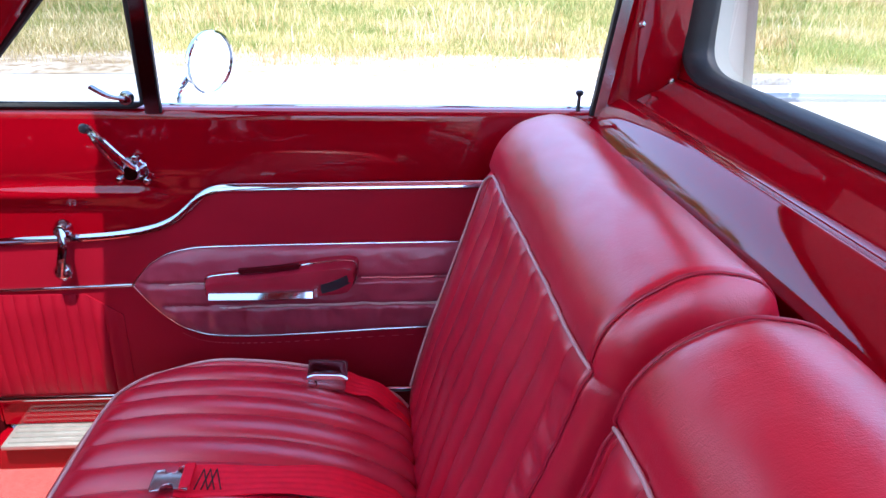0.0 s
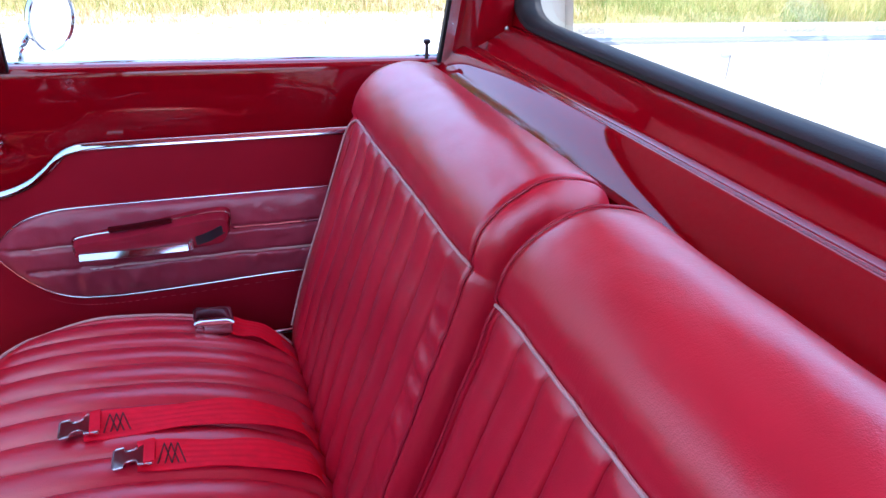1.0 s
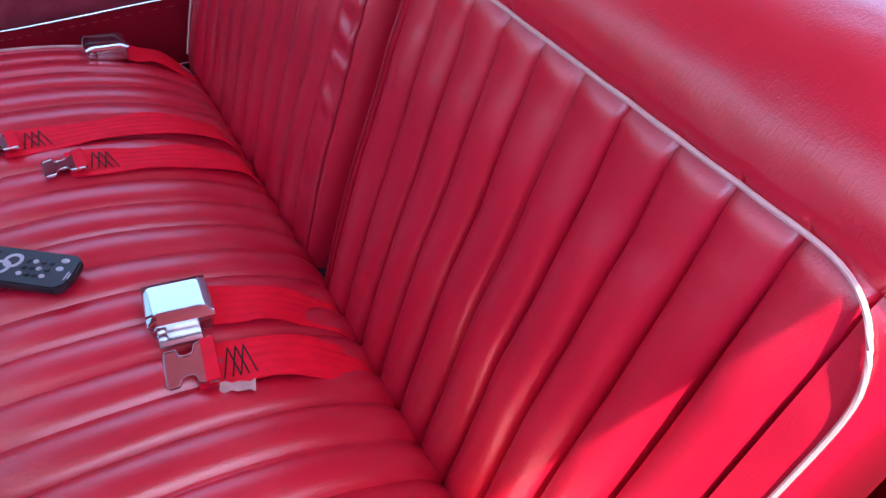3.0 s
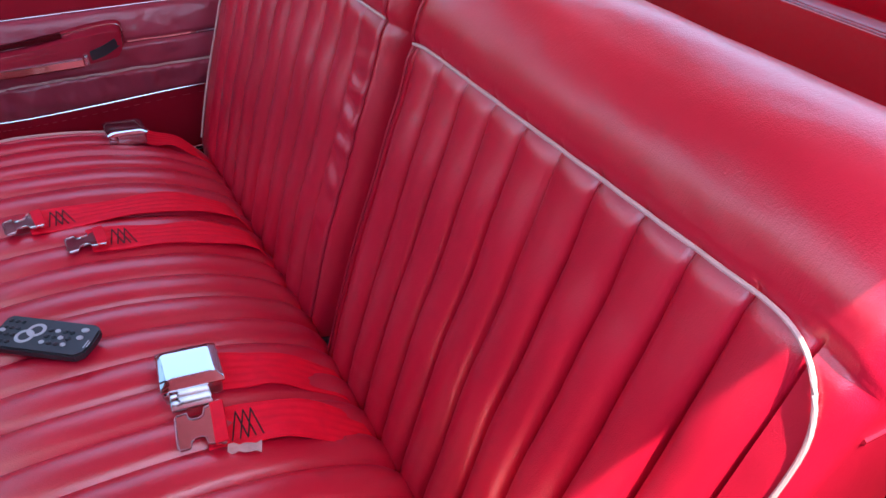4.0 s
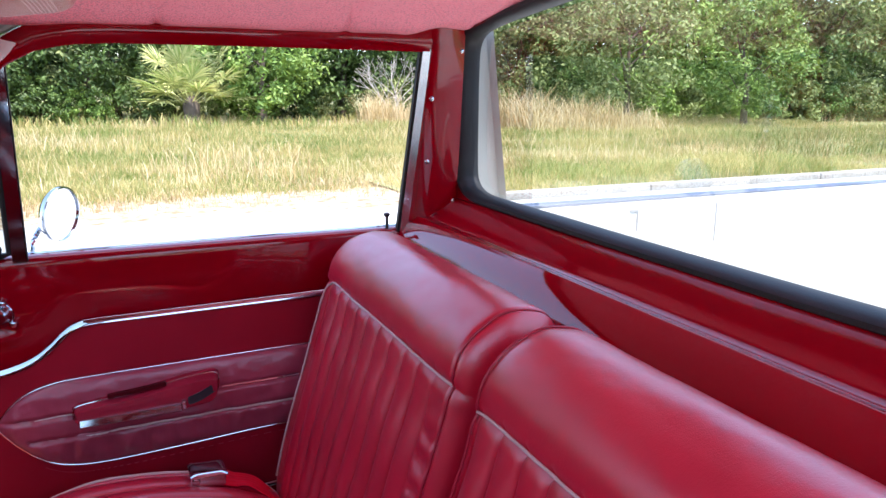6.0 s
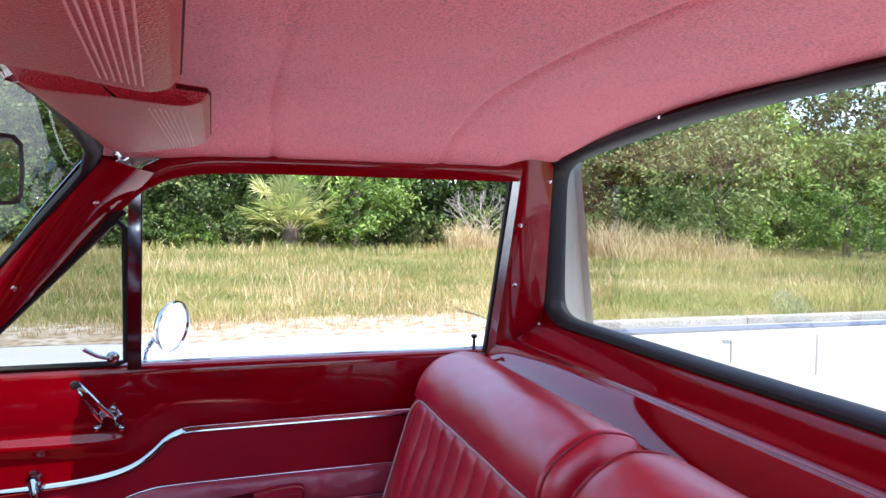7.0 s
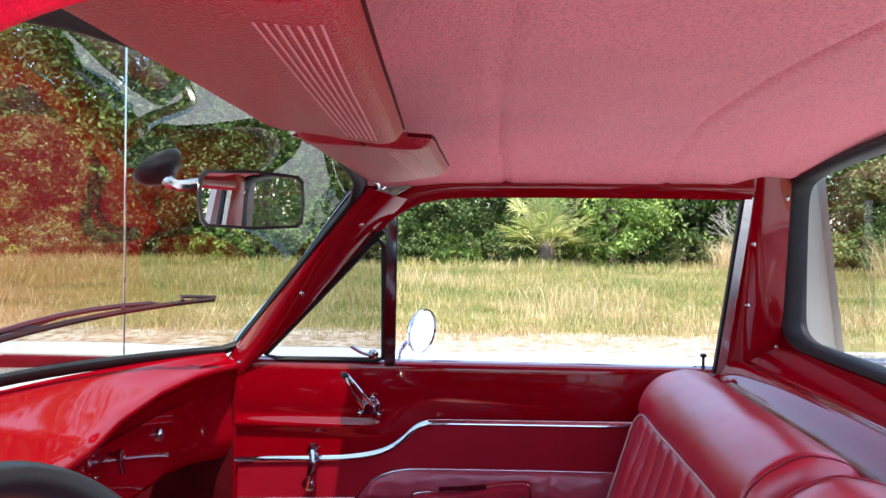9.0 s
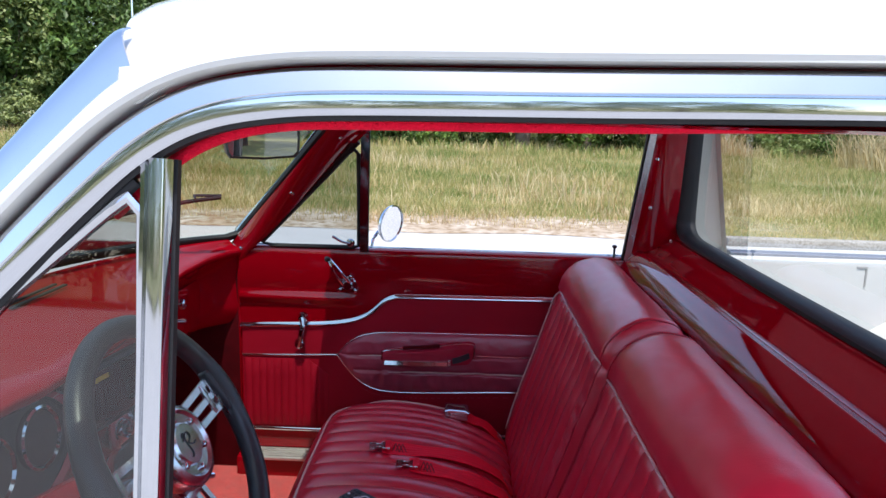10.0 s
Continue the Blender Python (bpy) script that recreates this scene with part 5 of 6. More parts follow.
# ---- sun visors ----
def visor(y0, y1, label, front, rear, first):
    """front, rear: heights of the two long edges at either end; first: where the ribs begin at either end."""
    ob = thing("sun_visor", label, "sun visor", "pair of sun visors")
    rows = []
    for i in range(31):
        u = i / 30
        y = lerp(y0, y1, u)
        row = []
        for k in range(27):
            v = k / 26
            corner = 0.022
            du = min(u, 1 - u) * abs(y1 - y0)
            dv = min(v, 1 - v) * 0.155
            x = lerp(-0.468 + 0.018 * round_in(du, 0.03) / 0.03, lerp(-0.300, -0.326, u) if y0 < -0.3 else lerp(-0.306, -0.314, u), v)
            if v > 0.5:
                x -= round_in(du, 0.030) * 0.9
            puff = math.sqrt(1 - (1 - min(du / 0.022, 1)) ** 2) * math.sqrt(1 - (1 - min(dv / 0.030, 1)) ** 2)
            z = lerp(lerp(*front, u), lerp(*rear, u), v) - 0.014 * puff - 0.005 + 0.0015 * noise.noise((x * 14, y * 9, 3))
            row.append((x, y, z))
        rows.append(row)
    bm = slab(rows, 0.006, (0, 0, 1))
    part("board", bm, M_VISOR, ob, "grained red vinyl")
    for s in range(7):
        line = []
        for i in range(3, 28):
            k = (lerp(*first, i / 30) + 0.031 * s) * 26
            line.append(Vector(rows[i][int(k)]).lerp(Vector(rows[i][int(k) + 1]), k - int(k)) + Vector((0, 0, -0.0002)))
        part("rib", bar(line, 0.0009, 5), M_RIB, ob)
    # the binding's dark colour also stands for the shadow along the edge
    part("binding", bar([Vector(row[-1]) + Vector((-0.0005, 0, 0.003)) for row in rows], 0.0022, 6), M_SHADED_RED, ob, "bound edge, coloured dark red to include its edge shadow")
    return ob


visor(-0.60, -0.175, "grained red vinyl sun visor folded up over the driver", (1.315, 1.309), (1.295, 1.289), (0.72, 0.64))
visor(-0.085, 0.465, "grained red vinyl sun visor folded up over the passenger", (1.312, 1.296), (1.300, 1.316), (0.66, 0.66))
clip = thing("visor_clip", "small chrome visor bracket screwed to the windscreen header", "bracket", "visor brackets")
part("arm", bar([(-0.495, 0.0, 1.335), (-0.478, 0.0, 1.312), (-0.470, 0.02, 1.305)], 0.006), M_CHROME, clip)
part("cap", turned([(0.012, 0.0), (0.011, 0.006), (0.006, 0.010), (0.0, 0.011)], 16, (0.4, 0, -1)), M_CHROME, clip, loc=(-0.478, -0.005, 1.316))
clip2 = thing("visor_clip", "small chrome visor bracket by the pillar", "bracket", "visor brackets")
part("arm", bar([(-0.470, 0.505, 1.302), (-0.462, 0.545, 1.285), (-0.458, 0.575, 1.288)], 0.005), M_CHROME, clip2)
part("cap", turned([(0.009, 0.0), (0.008, 0.005), (0.0, 0.009)], 14, (0.3, -0.3, -1)), M_CHROME, clip2, loc=(-0.456, 0.560, 1.284))

# ---- inside mirror ----
inner = thing("rear_view_mirror", "inside mirror in dark frame, on an arm at the windscreen", "mirror")
face_n = Vector((0.600, -0.799, -0.012)).normalized()
along = face_n.cross(Vector((0, 0, 1))).normalized() * -1
upv = face_n.cross(along).normalized() * -1
if upv.z < 0:
    upv = -upv
IM = Matrix.Translation((-0.535, 0.000, 1.226)) @ Matrix((along, upv, face_n)).transposed().to_4x4()


def mirror_loop(s, z):
    pts = [(-0.072, -0.024), (-0.066, -0.031), (0.0, -0.034), (0.064, -0.031), (0.072, -0.024), (0.074, 0.0), (0.072, 0.026), (0.064, 0.033), (0.0, 0.037), (-0.066, 0.034), (-0.074, 0.026), (-0.076, 0.0)]
    return [Vector((x * 0.88 * (1 - (1 - s) * 0.45), y * s, z)) for x, y in pts]


bm, vs = grid([mirror_loop(0.6, -0.030), mirror_loop(0.92, -0.022), mirror_loop(1.05, -0.004), mirror_loop(1.05, 0.003), mirror_loop(0.94, 0.004), mirror_loop(0.93, 0.001)], close_u=True)
bm.faces.new(vs[0])
bm.transform(IM)
part("housing", bm, M_BLACK, inner, "dark plastic housing")
bm = bmesh.new()
bm.faces.new([bm.verts.new(p) for p in mirror_loop(0.945, 0.0015)])
bm.transform(IM)
part("mirror_glass", bm, M_MIRROR, inner, smooth=0)
root = ws_point(-0.02, 0.80)
part("arm", bar(smooth_path([IM @ Vector((-0.005, 0.012, -0.022)), IM @ Vector((-0.012, 0.030, -0.055)), root + Vector((0.03, 0, -0.03)), root + Vector((0.008, 0, -0.006))], 5), 0.0075), M_STEEL, inner)
bm = turned([(0.032, 0.0), (0.032, 0.006), (0.026, 0.016), (0.012, 0.024), (0.0, 0.026)], 24, (0.6, 0, -0.8))
bm.transform(Matrix.Translation(root + Vector((0.003, 0, -0.003))))
part("mount", bm, M_BLACK, inner, "black oval mount on the glass")

# ---- outside: wiper and aerial ----
for y0, y1 in ((0.10, 0.62), (-0.50, 0.02)):
    wiper = thing("wiper", "windscreen wiper with a thin rubber blade on the glass", "wiper", "windscreen wipers")
    blade = [ws_point(lerp(y0, y1, k / 10) / 0.72, lerp(0.10, 0.29, k / 10)) + Vector((-0.012, 0, 0.012)) for k in range(11)]
    part("blade", bar(blade, 0.006, 6), M_RUBBER, wiper)
    part("bridge", bar([p + Vector((-0.009, 0, 0.006 + 0.008 * math.sin(k / 6 * math.pi))) for k, p in enumerate(blade[2:9])], 0.0055, 6), M_BLACK, wiper, "black sprung bridge")
    for k in (1, 3, 7, 9):
        part("claw", bar([blade[k] + Vector((-0.002, -0.01, 0.004)), blade[k] + Vector((-0.010, 0.0, 0.012)), blade[min(k + 1, 10)] + Vector((-0.002, 0.01, 0.004))], 0.0042, 6), M_BLACK, wiper)
    part("arm", bar([ws_point((y0 - 0.16) / 0.75, -0.02) + Vector((-0.02, 0, 0.012)), ws_point((y0 + 0.02) / 0.74, 0.07) + Vector((-0.022, 0, 0.02)), blade[5] + Vector((-0.012, 0, 0.012))], 0.0045, 6), M_CHROME, wiper, "chrome arm")
    part("pivot", turned([(0.014, -0.03), (0.014, 0.01), (0.008, 0.018), (0.0, 0.02)], 14), M_CHROME, wiper, loc=ws_point((y0 - 0.16) / 0.75, -0.02) + Vector((-0.02, 0, 0.0)))
aerial = thing("aerial", "thin chrome radio aerial standing on the front wing", "aerial")
part("mast", bar([(-1.135, 0.825, 0.84), (-1.132, 0.825, 1.30), (-1.128, 0.825, 1.92)], 0.0026, 6), M_CHROME, aerial)
part("foot", turned([(0.016, -0.02), (0.016, 0.004), (0.008, 0.014), (0.004, 0.03), (0.0, 0.03)], 16), M_CHROME, aerial, loc=(-1.135, 0.825, 0.845))

# ---- ground, road, field and trees ----
def ground_mat(name, a, b, c, scale, fine, rough=0.95, bump=0.02):
    """Three colours mixed by two noises, with a fine speckle."""
    m = bpy.data.materials.new(name)
    m.use_nodes = True
    nt = m.node_tree
    bs = nt.nodes["Principled BSDF"]
    bs.inputs["Roughness"].default_value = rough
    tc = nt.nodes.new("ShaderNodeTexCoord")
    n1, n2 = nt.nodes.new("ShaderNodeTexNoise"), nt.nodes.new("ShaderNodeTexNoise")
    n1.inputs["Scale"].default_value, n1.inputs["Detail"].default_value = scale, 6
    n2.inputs["Scale"].default_value, n2.inputs["Detail"].default_value = fine, 4
    for n in (n1, n2):
        nt.links.new(tc.outputs["Object"], n.inputs["Vector"])
    r = nt.nodes.new("ShaderNodeValToRGB")
    r.color_ramp.elements[0].position, r.color_ramp.elements[0].color = 0.35, (*a, 1)
    r.color_ramp.elements[1].position, r.color_ramp.elements[1].color = 0.65, (*b, 1)
    nt.links.new(n1.outputs["Fac"], r.inputs[0])
    r2 = nt.nodes.new("ShaderNodeMapRange")
    r2.inputs["From Min"].default_value, r2.inputs["From Max"].default_value = 0.42, 0.68
    nt.links.new(n2.outputs["Fac"], r2.inputs["Value"])
    mx = nt.nodes.new("ShaderNodeMix")
    mx.data_type = "RGBA"
    nt.links.new(r2.outputs[0], mx.inputs["Factor"])
    nt.links.new(r.outputs[0], mx.inputs[6])
    mx.inputs[7].default_value = (*c, 1)
    nt.links.new(mx.outputs[2], bs.inputs["Base Color"])
    bp = nt.nodes.new("ShaderNodeBump")
    bp.inputs["Distance"].default_value = bump
    nt.links.new(n2.outputs["Fac"], bp.inputs["Height"])
    nt.links.new(bp.outputs[0], bs.inputs["Normal"])
    return m


def leaf_mat(name, a, b, trans=0.25):
    m = bpy.data.materials.new(name)
    m.use_nodes = True
    nt = m.node_tree
    bs = nt.nodes["Principled BSDF"]
    bs.inputs["Roughness"].default_value = 0.55
    g = nt.nodes.new("ShaderNodeNewGeometry")
    r = nt.nodes.new("ShaderNodeValToRGB")
    r.color_ramp.elements[0].color, r.color_ramp.elements[1].color = (*a, 1), (*b, 1)
    nt.links.new(g.outputs["Random Per Island"], r.inputs[0])
    oi = nt.nodes.new("ShaderNodeObjectInfo")
    h = nt.nodes.new("ShaderNodeHueSaturation")
    mr = nt.nodes.new("ShaderNodeMapRange")
    mr.inputs["To Min"].default_value, mr.inputs["To Max"].default_value = 0.75, 1.25
    nt.links.new(oi.outputs["Random"], mr.inputs["Value"])
    nt.links.new(mr.outputs[0], h.inputs["Value"])
    patch = nt.nodes.new("ShaderNodeTexNoise")
    patch.inputs["Scale"].default_value, patch.inputs["Detail"].default_value = 0.45, 4
    tc = nt.nodes.new("ShaderNodeTexCoord")
    nt.links.new(tc.outputs["Object"], patch.inputs["Vector"])
    pr = nt.nodes.new("ShaderNodeMapRange")
    pr.inputs["From Min"].default_value, pr.inputs["From Max"].default_value = 0.3, 0.7
    pr.inputs["To Min"].default_value, pr.inputs["To Max"].default_value = -0.45, 0.45
    nt.links.new(patch.outputs["Fac"], pr.inputs["Value"])
    both = nt.nodes.new("ShaderNodeMath")
    both.use_clamp = True
    nt.links.new(g.outputs["Random Per Island"], both.inputs[0])
    nt.links.new(pr.outputs[0], both.inputs[1])
    nt.links.new(both.outputs[0], r.inputs[0])
    nt.links.new(r.outputs[0], h.inputs["Color"])
    nt.links.new(h.outputs[0], bs.inputs["Base Color"])
    tl = nt.nodes.new("ShaderNodeBsdfTranslucent")
    nt.links.new(h.outputs[0], tl.inputs["Color"])
    ad = nt.nodes.new("ShaderNodeMixShader")
    ad.inputs[0].default_value = trans
    nt.links.new(bs.outputs[0], ad.inputs[1])
    nt.links.new(tl.outputs[0], ad.inputs[2])
    nt.links.new(ad.outputs[0], nt.nodes["Material Output"].inputs["Surface"])
    return m


M_ROAD = ground_mat("weathered_road", (0.41, 0.40, 0.38), (0.48, 0.47, 0.45), (0.29, 0.285, 0.275), 0.8, 60, bump=0.006)
M_FIELD = ground_mat("field_soil", (0.16, 0.15, 0.05), (0.24, 0.20, 0.08), (0.10, 0.13, 0.035), 0.35, 9)
M_VERGE = ground_mat("shell_sand_verge", (0.27, 0.20, 0.12), (0.44, 0.39, 0.32), (0.17, 0.11, 0.05), 1.6, 9, bump=0.03)
M_KERB = ground_mat("concrete_kerb", (0.27, 0.26, 0.23), (0.36, 0.34, 0.31), (0.20, 0.18, 0.15), 2.0, 40, bump=0.004)
M_BARK = mat("bark", (0.10, 0.075, 0.055), 0.9, vary=0.3, vary_scale=4, grain=(18, 0.02, 5))
M_GRASS = leaf_mat("field_grass", (0.125, 0.19, 0.033), (0.48, 0.37, 0.15), 0.35)
M_DRY = leaf_mat("dry_grass", (0.40, 0.27, 0.10), (0.70, 0.57, 0.34), 0.3)
M_LEAF1 = leaf_mat("dark_leaves", (0.045, 0.085, 0.018), (0.13, 0.21, 0.045))
M_LEAF2 = leaf_mat("bright_leaves", (0.11, 0.20, 0.035), (0.27, 0.38, 0.08))
M_LEAF3 = leaf_mat("olive_leaves", (0.11, 0.15, 0.04), (0.28, 0.32, 0.11))
M_PALM = leaf_mat("palm_fronds", (0.28, 0.36, 0.11), (0.62, 0.60, 0.28), 0.35)

S = 1500.0


def sheet(name, x0, x1, y0, y1, z, material, n=1, wob=0.0):
    rows = [[(lerp(x0, x1, i / n), lerp(y0, y1, j / n), z + wob * noise.noise((i * 0.9, j * 0.9, z))) for j in range(n + 1)] for i in range(n + 1)]
    return part(name, grid(rows)[0], material)


tagged(sheet("ground", -S, S, -S, S, -0.012, M_FIELD), "flat grassy ground reaching to the horizon", "ground", kind="structure")
tagged(sheet("road", -220, 220, -5.0, 6.35, 0.0, M_ROAD), "pale weathered asphalt road in full sun", "road", kind="structure")
# unseen pale ground, added for bright chrome reflections and bounce into the cab
tagged(sheet("pavement", -120, 7.0, -21.0, -5.0, -0.004, M_ROAD), "pale asphalt sheet added out of view to brighten reflections", "pavement", kind="structure")
rng = random.Random(7)
rows = []
for i in range(241):
    x = lerp(-60, 60, i / 240)
    a = 6.25 + 0.18 * noise.noise((x * 0.8, 0, 0)) + 0.07 * noise.noise((x * 4, 1, 0))
    b = 7.75 + 0.35 * noise.noise((x * 0.7, 3, 0))
    rows.append([(x, lerp(a, b, k / 8), 0.004 + 0.035 * math.sin(k / 8 * math.pi) + 0.015 * noise.noise((x * 2, k, 5))) for k in range(9)])
tagged(part("verge", grid(rows)[0], M_VERGE), "pale sandy verge with dead grass along the road", "verge", kind="structure")
for k in range(20):
    x0 = 2.6 + 3.0 * k
    b = box(x0, x0 + 2.985, 6.02 + 0.01 * noise.noise((k, 2, 0)), 6.18, -0.01, 0.085 + 0.010 * noise.noise((k, 9, 0)), 0.02)
    tagged(part("kerb", b, M_KERB), "weathered concrete kerb stone along the verge", "kerb", "kerb stones", kind="structure")

rows = [[(2.6 + 1.2 * i, lerp(6.18, 8.0, k / 6), 0.062 - 0.02 * k / 6 + 0.012 * noise.noise((i * 1.1, k, 7))) for k in range(7)] for i in range(34)]
tagged(part("bank", grid(rows)[0], M_FIELD), "low grassy bank behind the kerb", "bank", kind="structure")


def blades(region, count, h0, h1, width, seed, keep=None):
    """Thin bent blades of grass as plain triangles."""
    r = random.Random(seed)
    verts, faces = [], []
    x0, x1, y0, y1 = region
    while count > 0:
        x, y = r.uniform(x0, x1), r.uniform(y0, y1)
        clump = noise.noise((x * 0.35, y * 0.35, seed)) + 0.5 * noise.noise((x * 1.3, y * 1.3, seed + 4))
        if keep and r.random() > keep(x, y, clump):
            count -= 0.15
            continue
        h = r.uniform(h0, h1) * (0.80 + 0.9 * clump) if clump > -0.6 else h0 * 0.4
        a = r.uniform(0, math.tau)
        dx, dy = math.cos(a) * width, math.sin(a) * width * 0.5
        lx, ly = r.gauss(0, 0.34) * h, r.gauss(0, 0.34) * h
        n = len(verts)
        verts += [(x - dx, y - dy, 0), (x + dx, y + dy, 0), (x + lx * 0.35 + dx * 0.8, y + ly * 0.35 + dy * 0.8, h * 0.6), (x + lx * 0.35 - dx * 0.8, y + ly * 0.35 - dy * 0.8, h * 0.6), (x + lx, y + ly, h)]
        faces += [(n, n + 1, n + 2, n + 3), (n + 3, n + 2, n + 4)]
        count -= 1
    me = bpy.data.meshes.new("grass")
    me.from_pydata(verts, [], faces)
    return me


def stuff(name, me, material, label, category):
    me.materials.append(material)
    return tagged(new(name, me), label, category, kind="stuff")


stuff("grass", blades((-9, 10, 7.0, 13), 140000, 0.05, 0.16, 0.0034, 1, lambda x, y, c: 0.25 + 0.75 * smoothstep(7.0, 8.0, y + 0.5 * c)), M_GRASS, "tall sunlit meadow grass, green and yellow", "grass")
stuff("grass", blades((-26, 24, 12, 22), 100000, 0.10, 0.28, 0.0065, 2), M_GRASS, "tall sunlit meadow grass, green and yellow", "grass")
stuff("grass", blades((-60, 60, 21, 42), 50000, 0.20, 0.42, 0.018, 3), M_GRASS, "tall meadow grass before the trees", "grass")
stuff("grass", blades((10, 40, 7.2, 14), 22000, 0.14, 0.36, 0.009, 8), M_GRASS, "tall meadow grass behind the kerb", "grass")
stuff("grass", blades((-40, -9, 7.4, 16), 20000, 0.25, 0.55, 0.010, 9), M_GRASS, "tall meadow grass along the road", "grass")
stuff("grass", blades((2.7, 18, 6.2, 7.8), 42000, 0.10, 0.26, 0.0045, 12), M_GRASS, "rough green and straw grass behind the kerb", "grass")
stuff("dry_grass", blades((-10, 14, 6.6, 8.0), 20000, 0.03, 0.16, 0.005, 4, lambda x, y, c: 0.25 + 0.6 * smoothstep(-0.2, 0.5, c)), M_DRY, "dead straw-coloured grass on the verge", "grass")
stuff("dry_grass", blades((-26, 26, 8, 30), 26000, 0.12, 0.34, 0.006, 5, lambda x, y, c: 0.2 + 0.8 * smoothstep(0.1, 0.6, c)), M_DRY, "straw-coloured seed heads in the meadow", "grass")


def crown_mesh(seed, radius, height, base, n_clumps, per, leaf):
    """Small leaves in uneven clumps about a crown."""
    r = random.Random(seed)
    verts, faces = [], []
    for _ in range(n_clumps):
        a, t = r.uniform(0, math.tau), r.random()
        rad = radius * (0.35 + 0.75 * r.random() ** 0.6) * (0.55 + 0.6 * math.sin(math.pi * min(t * 0.85 + 0.12, 1)))
        c = Vector((rad * math.cos(a), rad * math.sin(a), base + height * t))
        s = r.uniform(0.45, 1.0) * radius * 0.30
        for _ in range(per):
            d = Vector((r.gauss(0, 1), r.gauss(0, 1), r.gauss(0, 0.7)))
            d = d.normalized() * s * r.random() ** 0.4
            p = c + d
            nrm = (d.normalized() + Vector((r.gauss(0, 0.6), r.gauss(0, 0.6), 0.5 + r.gauss(0, 0.6)))).normalized()
            u = nrm.orthogonal().normalized()
            u.rotate(Matrix.Rotation(r.uniform(0, math.tau), 3, nrm))
            v = nrm.cross(u)
            l, w = leaf * r.uniform(0.7, 1.4), leaf * r.uniform(0.35, 0.6)
            n = len(verts)
            verts += [p - u * l * 0.5, p + v * w * 0.5 + nrm * w * 0.1, p + u * l * 0.5, p - v * w * 0.5 + nrm * w * 0.1]
            faces.append((n, n + 1, n + 2, n + 3))
    me = bpy.data.meshes.new("crown")
    me.from_pydata([tuple(v) for v in verts], [], faces)
    return me


def tree(name, seed, radius, height, base, material, label, leaf=0.20, clumps=150, per=46):
    ob = thing(name, label, "tree" if "tree" in name else "shrub", "trees along the field" if "tree" in name else "shrubs along the field")
    me = crown_mesh(seed, radius, height, base, clumps, per, leaf)
    me.materials.append(material)
    crown = new("crown", me)
    crown.parent = ob
    r = random.Random(seed + 50)
    if "tree" in name:
        trunk = []
        lean = (r.uniform(-0.3, 0.3), r.uniform(-0.3, 0.3))
        for k in range(9):
            t = k / 8
            trunk.append([(lean[0] * t**2 + 0.04 * math.sin(t * 9), lean[1] * t**2, t * (base + height * 0.6)), 0.15 * (1 - 0.75 * t) + 0.05 * (1 - t) ** 6])
        rows = [[(p[0] + w * math.cos(a), p[1] + w * math.sin(a), p[2]) for a in [math.tau * j / 9 for j in range(9)]] for p, w in trunk]
        part("trunk", grid(rows, close_u=True)[0], M_BARK, ob, "grey-brown bark")
        for k in range(6):
            p, w = trunk[3 + k % 5]
            a = r.uniform(0, math.tau)
            q = Vector(p) + Vector((math.cos(a) * radius * 0.7, math.sin(a) * radius * 0.7, height * r.uniform(0.15, 0.4)))
            path = [Vector(p), Vector(p).lerp(q, 0.5) + Vector((0, 0, -0.1)), q]
            rows = [[c + Vector((0.055 * (1 - 0.75 * i / 2) * math.cos(g), 0.055 * (1 - 0.75 * i / 2) * math.sin(g), 0)) for g in [math.tau * j / 6 for j in range(6)]] for i, c in enumerate(path)]
            part("limb", grid(rows, close_u=True)[0], M_BARK, ob)
    return ob


kinds = [
    tree("tree", 11, 2.3, 5.6, 1.0, M_LEAF1, "broad dark green tree in full summer leaf", clumps=190),
    tree("tree", 12, 1.9, 4.6, 0.7, M_LEAF2, "bright green young tree in full leaf", clumps=150),
    tree("tree", 13, 2.6, 6.8, 1.3, M_LEAF1, "tall dark green oak in full leaf", clumps=220),
    tree("tree", 14, 2.1, 5.0, 0.9, M_LEAF3, "olive green tree with loose foliage", clumps=140),
]
shrubs = [
    tree("shrub", 21, 1.2, 1.9, 0.05, M_LEAF1, "dense dark green shrub at the wood's edge", leaf=0.15, clumps=80),
    tree("shrub", 22, 1.0, 1.5, 0.05, M_LEAF2, "bright green shrub at the wood's edge", leaf=0.15, clumps=70),
    tree("shrub", 23, 1.0, 1.4, 0.05, M_LEAF3, "olive green brushwood at the wood's edge", leaf=0.13, clumps=70),
]
EDGE = 27.0


def edge_y(x):
    """Where the wood begins: it comes nearer the road behind the truck."""
    return EDGE - 7.0 * smoothstep(4, 26, x) + 1.0 * math.sin(x * 0.35) - 2.0 * smoothstep(-14, -34, x)


r = random.Random(31)
for k, src in enumerate(kinds + shrubs):
    src.matrix_basis = pose((-30 + 9 * k), edge_y(-30 + 9 * k) + 1.5, 0)
x = -58.0
while x < 66:
    for row in range(3):
        xx = x + r.uniform(-0.9, 0.9)
        copy_thing(kinds[r.choice((0, 0, 1, 2, 3) if row == 0 else (0, 2, 2, 3))], pose(xx, edge_y(xx) + 1.6 + 2.4 * row + r.uniform(-0.6, 0.6), -0.1, 0, 0, r.uniform(0, 360)) @ Matrix.Scale(r.uniform(0.8, 1.15) * (1 + 0.45 * smoothstep(-4, -11, xx) * (row > 0)), 4))
    x += 3.0
x = -56.0
